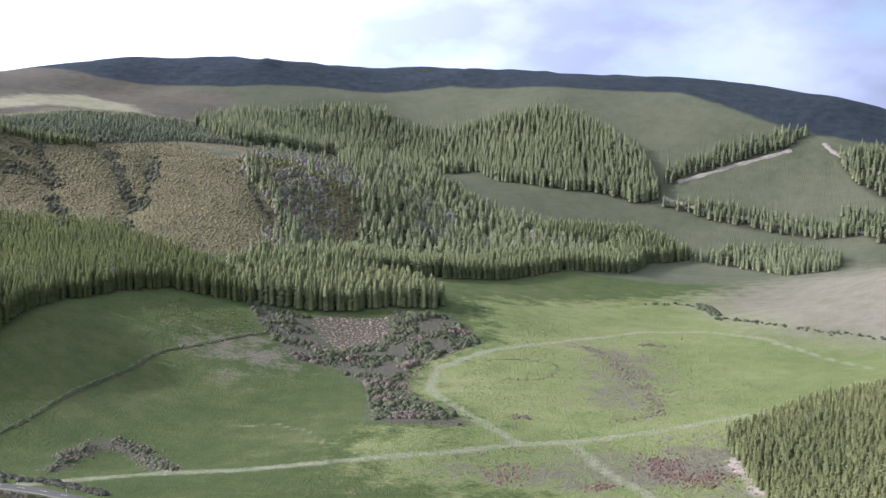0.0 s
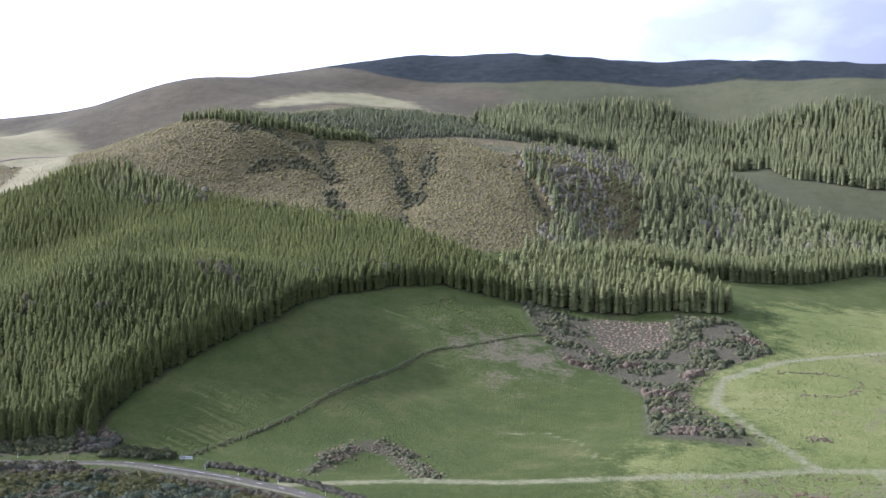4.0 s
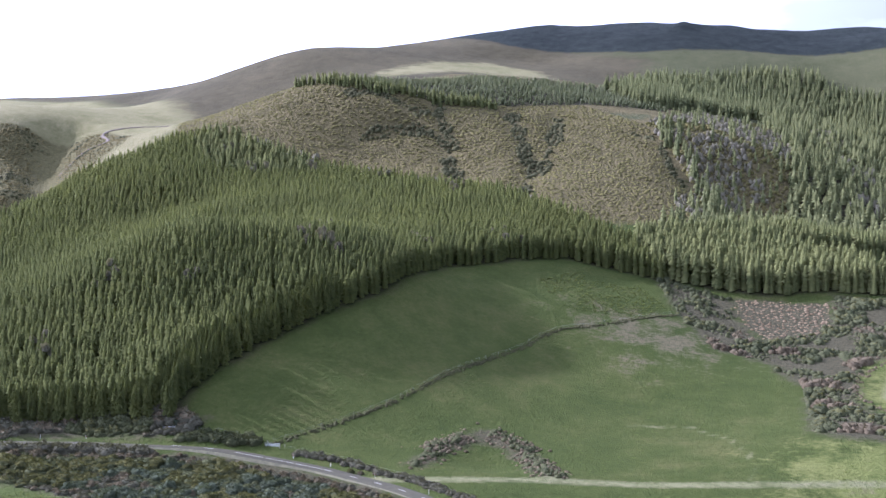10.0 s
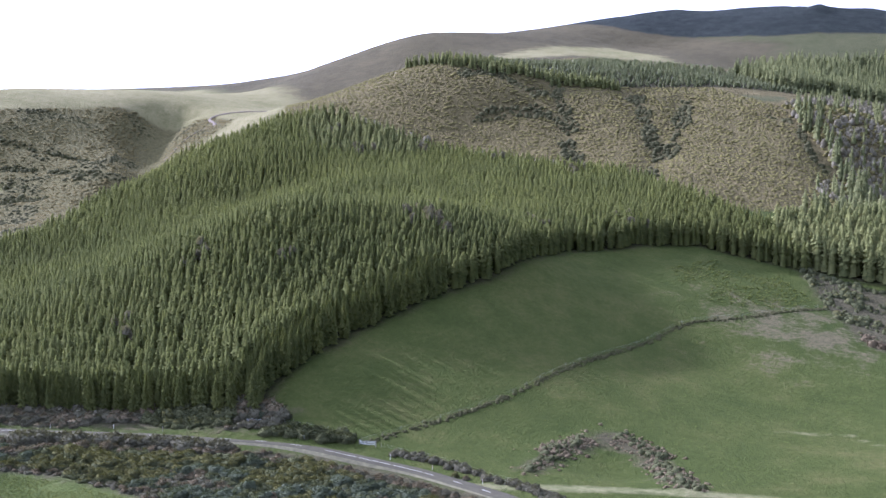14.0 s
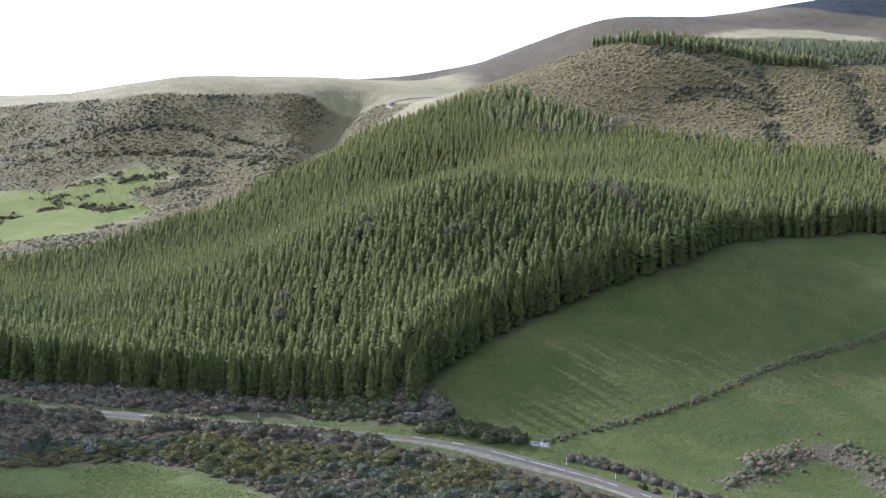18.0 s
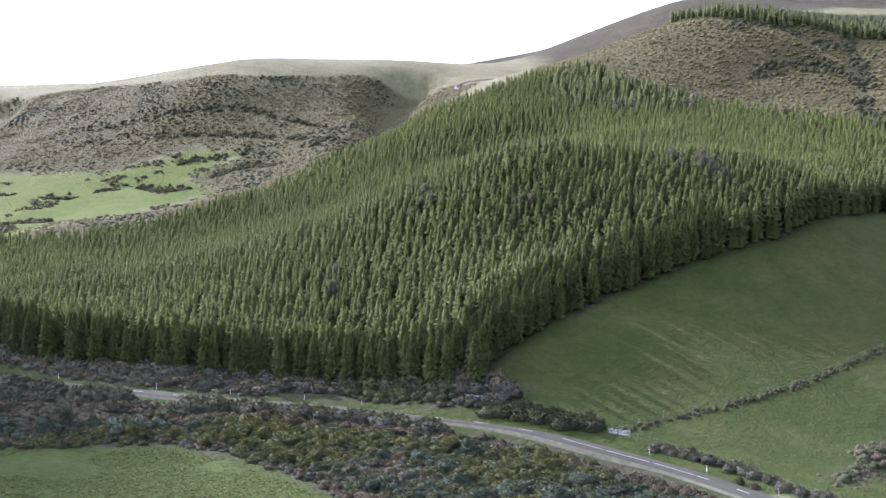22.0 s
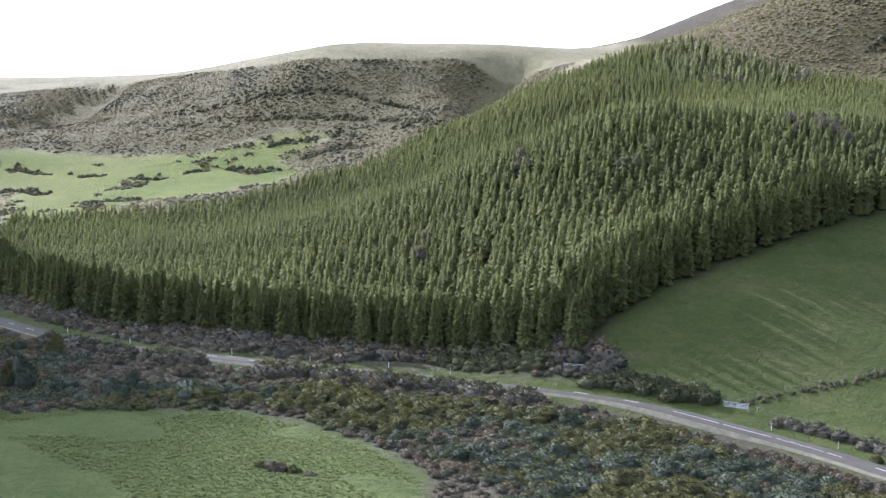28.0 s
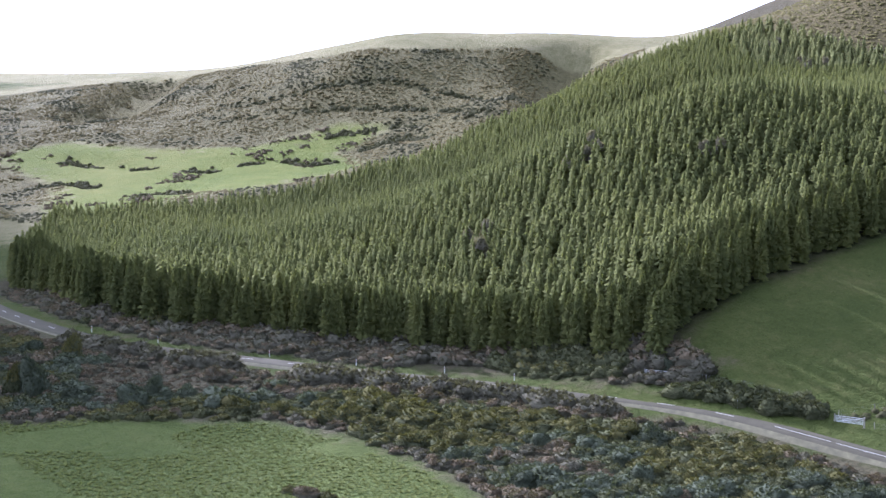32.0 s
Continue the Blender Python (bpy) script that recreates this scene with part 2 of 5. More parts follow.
def land():
    """The ground: pasture, with heath, woodland floor, bracken, dry hill grass, bare earth and worn tracks where the plan has them."""
    m, n, link, bsdf, out = shader("land_cover")
    place = n.new("ShaderNodeNewGeometry").outputs["Position"]
    big, mid = noise_tex(n, link, place, 0.012, 5), noise_tex(n, link, place, 0.09, 5, 0.65)
    small, blade = noise_tex(n, link, place, 0.55, 4, 0.7), noise_tex(n, link, place, 3.0, 3, 0.7)

    def cover(name, soft, wobble):
        a = n.new("ShaderNodeAttribute")
        a.attribute_name = name
        w = maths(n, link, "MULTIPLY_ADD", mid, wobble * 2, -wobble)
        w = maths(n, link, "ADD", w, maths(n, link, "MULTIPLY_ADD", small, wobble, -wobble / 2))
        s = maths(n, link, "ADD", a.outputs["Fac"], w)
        mr = n.new("ShaderNodeMapRange")
        mr.inputs["From Min"].default_value, mr.inputs["From Max"].default_value = -soft, soft
        link.new(s, mr.inputs["Value"])
        return mr.outputs["Result"]

    v = maths(n, link, "ADD", maths(n, link, "MULTIPLY", big, 0.45), maths(n, link, "MULTIPLY", mid, 0.35))
    v = maths(n, link, "ADD", v, maths(n, link, "MULTIPLY", small, 0.30))
    v = maths(n, link, "ADD", v, -0.05)
    grass = ramp(n, link, v, (0.36, (0.037, 0.051, 0.014)), (0.50, (0.054, 0.067, 0.019)), (0.64, (0.087, 0.088, 0.032)))
    tuft = ramp(n, link, blade, (0.35, (0.78, 0.80, 0.72)), (0.65, (1.15, 1.12, 1.1)))
    grass = mixed(n, link, 1.0, grass, tuft, "MULTIPLY")
    dry = ramp(n, link, v, (0.38, (0.136, 0.127, 0.059)), (0.62, (0.225, 0.198, 0.109)))
    upland = ramp(n, link, v, (0.38, (0.054, 0.058, 0.026)), (0.62, (0.088, 0.086, 0.045)))
    brown = ramp(n, link, v, (0.38, (0.105, 0.096, 0.052)), (0.62, (0.165, 0.142, 0.088)))
    scree = ramp(n, link, small, (0.3, (0.064, 0.059, 0.027)), (0.7, (0.130, 0.114, 0.053)))
    moor = ramp(n, link, v, (0.38, (0.050, 0.044, 0.025)), (0.62, (0.090, 0.076, 0.045)))
    heath = ramp(n, link, maths(n, link, "ADD", maths(n, link, "MULTIPLY", small, 0.5), maths(n, link, "MULTIPLY", mid, 0.5)),
                 (0.34, (0.056, 0.048, 0.024)), (0.50, (0.100, 0.083, 0.040)), (0.66, (0.148, 0.118, 0.060)))
    bracken = ramp(n, link, small, (0.3, (0.040, 0.038, 0.022)), (0.7, (0.092, 0.080, 0.048)))
    rough = ramp(n, link, small, (0.3, (0.068, 0.064, 0.034)), (0.7, (0.130, 0.112, 0.066)))
    floor = ramp(n, link, small, (0.3, (0.022, 0.022, 0.012)), (0.7, (0.060, 0.052, 0.030)))
    # Ridge bush, near black: the cloud shade over the ridge is in this colour.
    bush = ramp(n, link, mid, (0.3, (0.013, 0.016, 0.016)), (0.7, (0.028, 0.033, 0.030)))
    earth = ramp(n, link, small, (0.3, (0.170, 0.135, 0.085)), (0.7, (0.290, 0.245, 0.165)))
    pale = mixed(n, link, 1.0, ramp(n, link, v, (0.36, (0.087, 0.106, 0.031)), (0.50, (0.121, 0.133, 0.042)), (0.64, (0.163, 0.160, 0.062))), tuft, "MULTIPLY")
    meadow = mixed(n, link, 1.0, ramp(n, link, v, (0.36, (0.057, 0.077, 0.020)), (0.50, (0.078, 0.097, 0.029)), (0.64, (0.105, 0.117, 0.041))), tuft, "MULTIPLY")
    lush = ramp(n, link, v, (0.36, (0.085, 0.109, 0.024)), (0.50, (0.118, 0.136, 0.034)), (0.64, (0.158, 0.160, 0.050)))
    lush = mixed(n, link, 1.0, lush, tuft, "MULTIPLY")
    worn = ramp(n, link, small, (0.3, (0.120, 0.124, 0.058)), (0.7, (0.195, 0.182, 0.100)))
    colour = grass
    for name, soft, wobble, what in (("upland", 40, 30, upland), ("pale", 12, 45, pale), ("dry", 14, 26, dry), ("moor", 12, 25, moor), ("strip", 8, 16, dry), ("brown", 25, 35, brown), ("lush", 8, 42, lush), ("meadow", 5, 10, meadow), ("patchy", 14, 70, rough), ("scree", 4, 14, scree), ("heath", 4, 14, heath), ("bracken", 2.5, 9, bracken),
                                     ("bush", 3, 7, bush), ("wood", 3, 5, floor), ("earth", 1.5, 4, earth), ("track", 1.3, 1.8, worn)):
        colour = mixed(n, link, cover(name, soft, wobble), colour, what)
    link.new(colour, bsdf.inputs["Base Color"])
    bsdf.inputs["Roughness"].default_value = 0.95
    bsdf.inputs["Specular IOR Level"].default_value = 0.04
    bumped(n, link, bsdf, maths(n, link, "ADD", maths(n, link, "MULTIPLY", small, 1.0), maths(n, link, "MULTIPLY", blade, 0.35)), 1.0, 1.1)
    return m


M_ROAD, M_LAND = asphalt(), land()

# ---- the land ----
# Heights of the land, landform by landform: x, y, z in metres.
VALLEY = [(-363, 334, 5), (-312, 358, 2), (-280, 374, 0), (-235, 393, -1), (-204, 411, -3), (-165, 408, -4), (-245, 300, 1),
          (-274, 342, -2), (-169, 441, -4), (-65, 478, 0), (-12, 470, -5), (-93, 489, -4), (-30, 569, 0), (-190, 537, 8),
          (-145, 619, 14), (-188, 661, 27), (-114, 639, 9), (-34, 640, 8), (-12, 667, 7), (-62, 699, 17), (98, 770, 6),
          (-80, 790, 26), (20, 900, 20), (127, 1049, 15), (-120, 100, 0), (150, 150, 5), (-400, 120, 4)]
SPUR = [(-324, 454, 24), (-279, 463, 22), (-260, 497, 31), (-262, 520, 35), (-272, 427, 15), (-291, 402, 3), (-392, 410, 9),
        (-494, 506, 11), (-490, 602, 36), (-449, 667, 60), (-434, 723, 70), (-262, 598, 38), (-215, 640, 33), (-350, 572, 40), (-353, 492, 38), (-319, 498, 47), (-309, 517, 47.5), (-287, 534, 45), (-260, 541, 41), (-246, 562, 36), (-412, 501, 21), (-386, 490, 27),
        (-390, 635, 50), (-398, 679, 56), (-442, 640, 44), (-473, 615, 40),
        (-420, 480, 14), (-480, 380, 3), (-560, 420, 8)]
HEATH_HILL = [(-327, 793, 77), (-390, 786, 84), (-300, 720, 54), (-354, 877, 113), (-301, 847, 91), (-404, 830, 118), (-462, 840, 129), (-194, 826, 60),
              (-186, 921, 88), (-147, 867, 42), (-240, 720, 50), (-540, 830, 108), (-480, 1000, 138), (-230, 900, 90),
              (-100, 960, 52), (-560, 760, 90), (-640, 1150, 180), (-750, 1150, 156)]
WEST_HILL = [(-687, 846, 101), (-642, 835, 92), (-670, 773, 79), (-669, 696, 62), (-648, 672, 50), (-744, 713, 93),
             (-756, 641, 59), (-704, 655, 55), (-632, 618, 31), (-635, 568, 25), (-688, 581, 33), (-621, 513, 20),
             (-592, 496, 19), (-674, 486, 17), (-845, 635, 63), (-824, 552, 48), (-800, 780, 116), (-900, 770, 109),
             (-740, 890, 118), (-1000, 640, 80), (-1100, 500, 70), (-840, 1050, 108), (-1200, 1250, 140), (-1450, 850, 112), (-610, 950, 106), (-700, 380, 10)]
FAR_SLOPES = [(-303, 1217, 140), (-149, 1135, 95), (-141, 1287, 122), (-107, 1222, 91), (-454, 1294, 170), (0, 1080, 46),
              (134, 1166, 75), (330, 1150, 92), (250, 1080, 42), (420, 1080, 60), (300, 1300, 165), (0, 1320, 165),
              (-250, 1340, 172), (150, 1330, 170), (450, 1300, 130)]
FAR_RIDGE = [(-325, 1410, 211), (-500, 1420, 219), (-650, 1450, 206), (-100, 1430, 199), (50, 1450, 198), (250, 1450, 187),
             (413, 1450, 132), (520, 1430, 104), (-220, 1420, 194), (-720, 1460, 190), (-850, 1460, 165), (-900, 1700, 150), (0, 1800, 190),
             (600, 1800, 120), (-1600, 1500, 125), (1500, 1500, 120), (1500, 600, 60), (1500, -600, 40), (-1800, -600, 40),
             (-1500, 600, 118), (0, -600, 20)]
EAST_HILLS = [(77, 390, -3), (140, 425, 18), (200, 400, 36), (170, 340, 25), (250, 600, 12), (150, 640, 5), (190, 760, 24),
              (260, 780, 42), (330, 820, 40), (170, 800, 14), (200, 900, 16), (320, 960, 25)]
SPOTS = np.array(VALLEY + SPUR + HEATH_HILL + WEST_HILL + FAR_SLOPES + FAR_RIDGE + EAST_HILLS, float)


def kernel(dx, dy):
    return -np.sqrt(dx * dx + dy * dy + 900.0)


def fit_land():
    n = len(SPOTS)
    a = np.zeros((n + 3, n + 3))
    a[:n, :n] = kernel(SPOTS[:, None, 0] - SPOTS[None, :, 0], SPOTS[:, None, 1] - SPOTS[None, :, 1]) + 0.6 * np.eye(n)
    a[:n, n:] = np.c_[np.ones(n), SPOTS[:, :2] / 1000]
    a[n:, :n] = a[:n, n:].T
    return np.linalg.solve(a, np.r_[SPOTS[:, 2], 0, 0, 0])


LAND = fit_land()


def height(x, y):
    """The height of the ground at places x, y."""
    x, y = np.asarray(x, float), np.asarray(y, float)
    z = LAND[-3] + LAND[-2] * x / 1000 + LAND[-1] * y / 1000
    for (sx, sy, _), w in zip(SPOTS, LAND):
        z = z + w * kernel(x - sx, y - sy)
    return z


def near_line(line, x, y):
    """Distance to a polyline."""
    best = np.full(np.shape(x), 1e9)
    for (ax, ay), (bx, by) in zip(line[:-1], line[1:]):
        dx, dy = bx - ax, by - ay
        t = np.clip(((x - ax) * dx + (y - ay) * dy) / (dx * dx + dy * dy), 0, 1)
        best = np.minimum(best, np.hypot(x - ax - t * dx, y - ay - t * dy))
    return best


def inside(area, x, y):
    x, y = np.asarray(x, float), np.asarray(y, float)
    odd = np.zeros(x.shape, bool)
    for (ax, ay), (bx, by) in zip(area, area[1:] + area[:1]):
        if ay != by:
            odd ^= ((ay > y) != (by > y)) & (x < (bx - ax) * (y - ay) / (by - ay) + ax)
    return odd


def depth_in(area, x, y):
    """Distance to the edge of an area: above nought inside, below outside."""
    d = near_line(area + area[:1], x, y)
    return np.where(inside(area, x, y), d, -d)


def lattice(ix, iy, seed):
    h = np.sin(ix * 127.1 + iy * 311.7 + seed * 74.7) * 43758.5453
    return h - np.floor(h)


def ripple(x, y, size, seed=0):
    """Smooth noise from -1 to 1 with lumps of the given size."""
    x, y = x / size, y / size
    ix, iy = np.floor(x), np.floor(y)
    u, v = x - ix, y - iy
    u, v = u * u * (3 - 2 * u), v * v * (3 - 2 * v)
    a = lattice(ix, iy, seed) * (1 - u) + lattice(ix + 1, iy, seed) * u
    b = lattice(ix, iy + 1, seed) * (1 - u) + lattice(ix + 1, iy + 1, seed) * u
    return 2 * (a * (1 - v) + b * v) - 1


# ---- the plan ----
WEST_LINES = ([(-760, 628), (-730, 653), (-695, 675), (-669, 689), (-644, 695), (-618, 692)], [(-690, 628), (-671, 656), (-649, 673), (-620, 680)],
              [(-680, 540), (-668, 554), (-671, 574), (-669, 591), (-654, 592), (-645, 606)], [(-625, 480), (-628, 499), (-614, 505)], [(-710, 470), (-704, 488), (-686, 490)],
              [(-650, 632), (-643, 650), (-622, 658)], [(-775, 505), (-746, 514), (-724, 521), (-703, 532)], [(-800, 640), (-770, 660), (-730, 690), (-690, 712), (-650, 720)])
ROAD = [(-560, 395), (-500, 366), (-450, 346), (-400, 335), (-366, 332), (-345, 334), (-331, 340), (-312, 353), (-299, 363), (-285, 372), (-268, 379), (-239, 391),
        (-217, 395), (-201, 396), (-184, 392), (-165, 385), (-140, 371), (-110, 348)]
PLANTATION = [(-256, 400), (-259, 416), (-260, 456), (-252, 483), (-243, 532), (-244, 592), (-230, 623), (-211, 659), (-189, 666), (-165, 670), (-190, 700), (-222, 712),
              (-256, 726), (-279, 742), (-300, 743), (-338, 747), (-366, 746), (-405, 747), (-440, 752), (-476, 756), (-505, 742), (-515, 709), (-539, 675), (-543, 629), (-534, 573), (-538, 536),
              (-531, 495), (-542, 456), (-560, 420), (-520, 392), (-470, 366), (-430, 352), (-396, 349), (-368, 345), (-346, 350), (-325, 364), (-302, 382), (-279, 392)]
CLUMP = [(-168, 676), (-139, 676), (-117, 681), (-93, 696), (-63, 702), (-58, 716), (-75, 735), (-120, 745), (-175, 735), (-190, 700)]
FAR_WOOD = [(-125, 770), (-70, 801), (-24, 838), (17, 904), (65, 936), (90, 1026), (127, 1051), (118, 1068), (80, 1089), (14, 1064), (-41, 1078), (-90, 1115),
            (-120, 1200), (-150, 1256), (-165, 1250), (-200, 1130), (-150, 1000), (-135, 880), (-150, 800), (-190, 745), (-150, 745)]
MEADOW_WOOD = [(-148, 1296), (-98, 1294), (-38, 1300), (22, 1290), (56, 1258), (94, 1218), (107, 1180), (112, 1150), (89, 1139), (60, 1152), (20, 1157), (-45, 1172),
               (-69, 1206), (-100, 1196), (-125, 1200), (-150, 1256)]
GULLY_WOOD = [(-276, 1040), (-330, 1120), (-315, 1222), (-263, 1262), (-224, 1311), (-175, 1322), (-148, 1296), (-155, 1250), (-200, 1130), (-215, 1080)]
STRIP_A = [(112, 1160), (134, 1178), (239, 1206), (262, 1222), (250, 1232), (180, 1215), (120, 1190)]
STRIP_B = [(100, 1140), (160, 1136), (206, 1108), (270, 1075), (310, 1062), (300, 1050), (240, 1062), (190, 1092), (150, 1115)]
STRIP_C = [(127, 1050), (160, 1020), (193, 957), (228, 960), (246, 1005), (225, 1040), (170, 1062)]
EAST_WOOD = [(277, 1180), (330, 1190), (480, 1200), (470, 1110), (305, 1108), (290, 1130)]
TOP_WOOD = [(-475, 842), (-417, 846), (-375, 868), (-345, 896), (-300, 970), (-250, 1020), (-262, 1080), (-314, 1134), (-379, 1116), (-430, 1080), (-437, 1000), (-430, 900)]
RIGHT_WOOD = [(71, 470), (71, 440), (73, 410), (76, 380), (90, 330), (230, 320), (260, 420), (200, 520), (120, 510)]
RAVINE_WOOD = [(-172, 750), (-155, 785), (-172, 843), (-186, 863), (-196, 885), (-226, 940), (-240, 930), (-204, 875), (-182, 835), (-168, 790)]
GREY_WOOD = [(-243, 936), (-232, 1061), (-190, 1096), (-140, 1000), (-130, 880), (-120, 790), (-160, 760), (-190, 800), (-188, 850)]
EAST_STRIP = [(262, 1102), (300, 1084), (400, 1060), (380, 1030), (284, 1027)]
HEATH = [(-508, 748), (-476, 762), (-440, 758), (-405, 753), (-366, 752), (-338, 753), (-300, 749), (-279, 748), (-256, 732), (-226, 722), (-193, 745), (-172, 785), (-188, 833),
         (-207, 870), (-226, 908), (-252, 940), (-300, 965), (-345, 896), (-390, 855), (-470, 850), (-500, 880), (-575, 930), (-590, 880), (-545, 800)]
DARK_PINES = [(-490, 738), (-476, 756), (-440, 752), (-405, 747), (-398, 732), (-414, 712), (-440, 696), (-462, 712)]
GORSE_BELT = [(-168, 673), (-146, 622), (-123, 588), (-101, 583), (-82, 552), (-69, 482), (-58, 480), (-40, 485), (-30, 490), (-62, 541), (-66, 591), (-33, 640),
              (-53, 692), (-86, 692), (-84, 650), (-105, 612), (-124, 640), (-131, 668)]
HEATH_PATCH = [(-131, 670), (-88, 680), (-82, 645), (-105, 612), (-123, 643)]
SCRUB = [(-520, 355), (-470, 338), (-430, 330), (-396, 330), (-342, 331), (-322, 338), (-300, 354), (-284, 367), (-257, 378), (-234, 387), (-216, 393), (-204, 394), (-190, 391),
         (-165, 383), (-140, 370), (-160, 350), (-200, 322), (-217, 322), (-228, 334), (-245, 341), (-271, 341), (-283, 336), (-290, 321), (-296, 305),
         (-300, 290), (-330, 270), (-420, 250), (-560, 300)]
VERGE = [(-470, 355), (-396, 341), (-366, 339), (-343, 342), (-327, 348), (-309, 363), (-288, 378), (-259, 389), (-246, 394), (-248, 404), (-262, 404), (-290, 396), (-325, 374),
         (-350, 356), (-400, 353), (-470, 368)]
NEAR_FIELD = [(-300, 292), (-296, 306), (-289, 322), (-282, 334), (-270, 338), (-245, 338), (-228, 331), (-216, 320), (-190, 300), (-150, 200), (-300, 200)]
PALE_FIELD = [(-62, 420), (110, 360), (230, 640), (120, 860), (-40, 740), (-30, 640), (-62, 590), (-58, 545), (-30, 490), (-70, 460)]
HEDGE = [(-222, 404), (-215, 421), (-204, 456), (-199, 495), (-191, 539), (-184, 567), (-171, 584), (-146, 621)]
HEDGE_ROAD = [(-246, 395), (-237, 399), (-226, 403)]
LOW_HEDGE = [(-212, 404), (-200, 405), (-186, 402), (-165, 395), (-145, 384)]
TRACK_A = [(-183, 392), (-144, 410), (-104, 422), (-70, 432), (-40, 446), (-9, 471), (32, 482), (79, 497), (115, 503), (200, 530)]
TRACK_B = [(-9, 471), (-31, 506), (-52, 552), (-53, 588), (-32, 619), (13, 668), (60, 705), (95, 708), (124, 680), (162, 590)]
TRACK_C = [(12, 475), (22, 440), (36, 410), (60, 360)]
TRACK_D = [(-132, 488), (-111, 495), (-97, 482), (-87, 462), (-82, 445), (-83, 425)]
HILL_TRACK = [(-600, 905), (-640, 882), (-652, 850), (-636, 832), (-626, 820), (-630, 800), (-640, 786), (-650, 772)]
WEST_SCRUB = [(-1050, 640), (-998, 702), (-902, 721), (-791, 720), (-748, 736), (-721, 817), (-693, 846), (-650, 850), (-610, 830), (-560, 760), (-545, 640), (-540, 560), (-550, 470),
              (-600, 420), (-700, 430), (-850, 470), (-1050, 500)]
WEST_GREEN = [(-800, 475), (-716, 482), (-640, 445), (-607, 433), (-581, 460), (-593, 509), (-591, 552), (-620, 616), (-656, 620), (-663, 667), (-698, 651), (-707, 597), (-740, 560),
              (-800, 530)]
# Far ridge whose cloud shade is painted with the bush colour.
SHADED_RIDGE = [(-760, 1450), (-690, 1412), (-600, 1380), (-500, 1330), (-350, 1322), (-258, 1360), (-106, 1390), (23, 1348), (145, 1338), (197, 1285), (244, 1235), (300, 1205), (420, 1180),
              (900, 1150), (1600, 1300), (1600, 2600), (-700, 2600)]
MOOR = [(-560, 880), (-440, 1000), (-380, 1100), (-330, 1180), (-330, 1300), (-500, 1350), (-690, 1420), (-1000, 1560), (-1500, 1500), (-1300, 1250), (-920, 1165), (-735, 1032)]
EAST_DRY = [(98, 811), (150, 900), (268, 966), (400, 900), (400, 650), (180, 644), (139, 681)]
DRY_HILLS = [(-560, 880), (-590, 1030), (-610, 1045), (-660, 1022), (-735, 1032), (-920, 1165), (-1130, 1225), (-1500, 1300), (-1500, 500), (-1000, 690), (-780, 740), (-700, 830)]
DRY_STRIP = [(-526, 1060), (-515, 1153), (-480, 1235), (-421, 1200), (-387, 1153), (-425, 1122), (-464, 1120), (-500, 1050)]
MOUND_ARC = [(-176, 412), (-177, 433), (-169, 453), (-157, 448), (-145, 433), (-134, 416)]
MOUND = [(-178, 410), (-180, 434), (-170, 456), (-155, 450), (-143, 434), (-131, 415), (-137, 415), (-148, 431), (-158, 442), (-167, 446), (-173, 432), (-173, 410)]
GULLIES = ([(-374, 862), (-351, 827), (-330, 792), (-310, 763)], [(-330, 892), (-300, 844), (-281, 805), (-268, 748)], [(-244, 910), (-223, 905), (-205, 867), (-185, 833), (-166, 785)],
           [(-424, 834), (-409, 843), (-379, 837), (-368, 861)], [(-690, 842), (-665, 800), (-630, 760), (-590, 715), (-560, 660)], [(-980, 680), (-930, 640), (-890, 590)],
           [(-301, 911), (-284, 843), (-275, 803)], [(-396, 796), (-378, 814), (-361, 823)])


def road_level(x, y):
    """How much the bench of the road takes the place of the natural slope."""
    return np.clip((9.0 - near_line(ROAD, x, y)) / 4.0, 0, 1)


# Spine and heights of an added, unseen hill that blocks the sun.
SHADE_HILL_SPINE = [(-930, 60), (-945, 200), (-952, 300), (-956, 376)]
SHADE_HILL_TALL = [340, 385, 375, 338]


def unseen_shade_hill(x, y):
    """A steep invented hill, out of view on the sun's side, added to shade the foreground; it comes down to the north.
    """
    best = np.full(np.shape(x), -500.0)
    for (ax, ay), (bx, by), ha, hb in zip(SHADE_HILL_SPINE[:-1], SHADE_HILL_SPINE[1:], SHADE_HILL_TALL[:-1], SHADE_HILL_TALL[1:]):
        dx, dy = bx - ax, by - ay
        t = np.clip(((x - ax) * dx + (y - ay) * dy) / (dx * dx + dy * dy), 0, 1)
        d = np.hypot(x - ax - t * dx, y - ay - t * dy)
        best = np.maximum(best, ha + (hb - ha) * t - 2.3 * d)
    best = best + np.clip(best / 120, 0, 1) * (14 * ripple(x, y, 85, 21) + 6 * ripple(x, y, 33, 22))
    foot = np.clip((188 - 0.40 * (x + 121) - y) / 80, 0, 1)
    return 12 * np.log1p(np.exp(best / 12)) * foot * foot * (3 - 2 * foot)


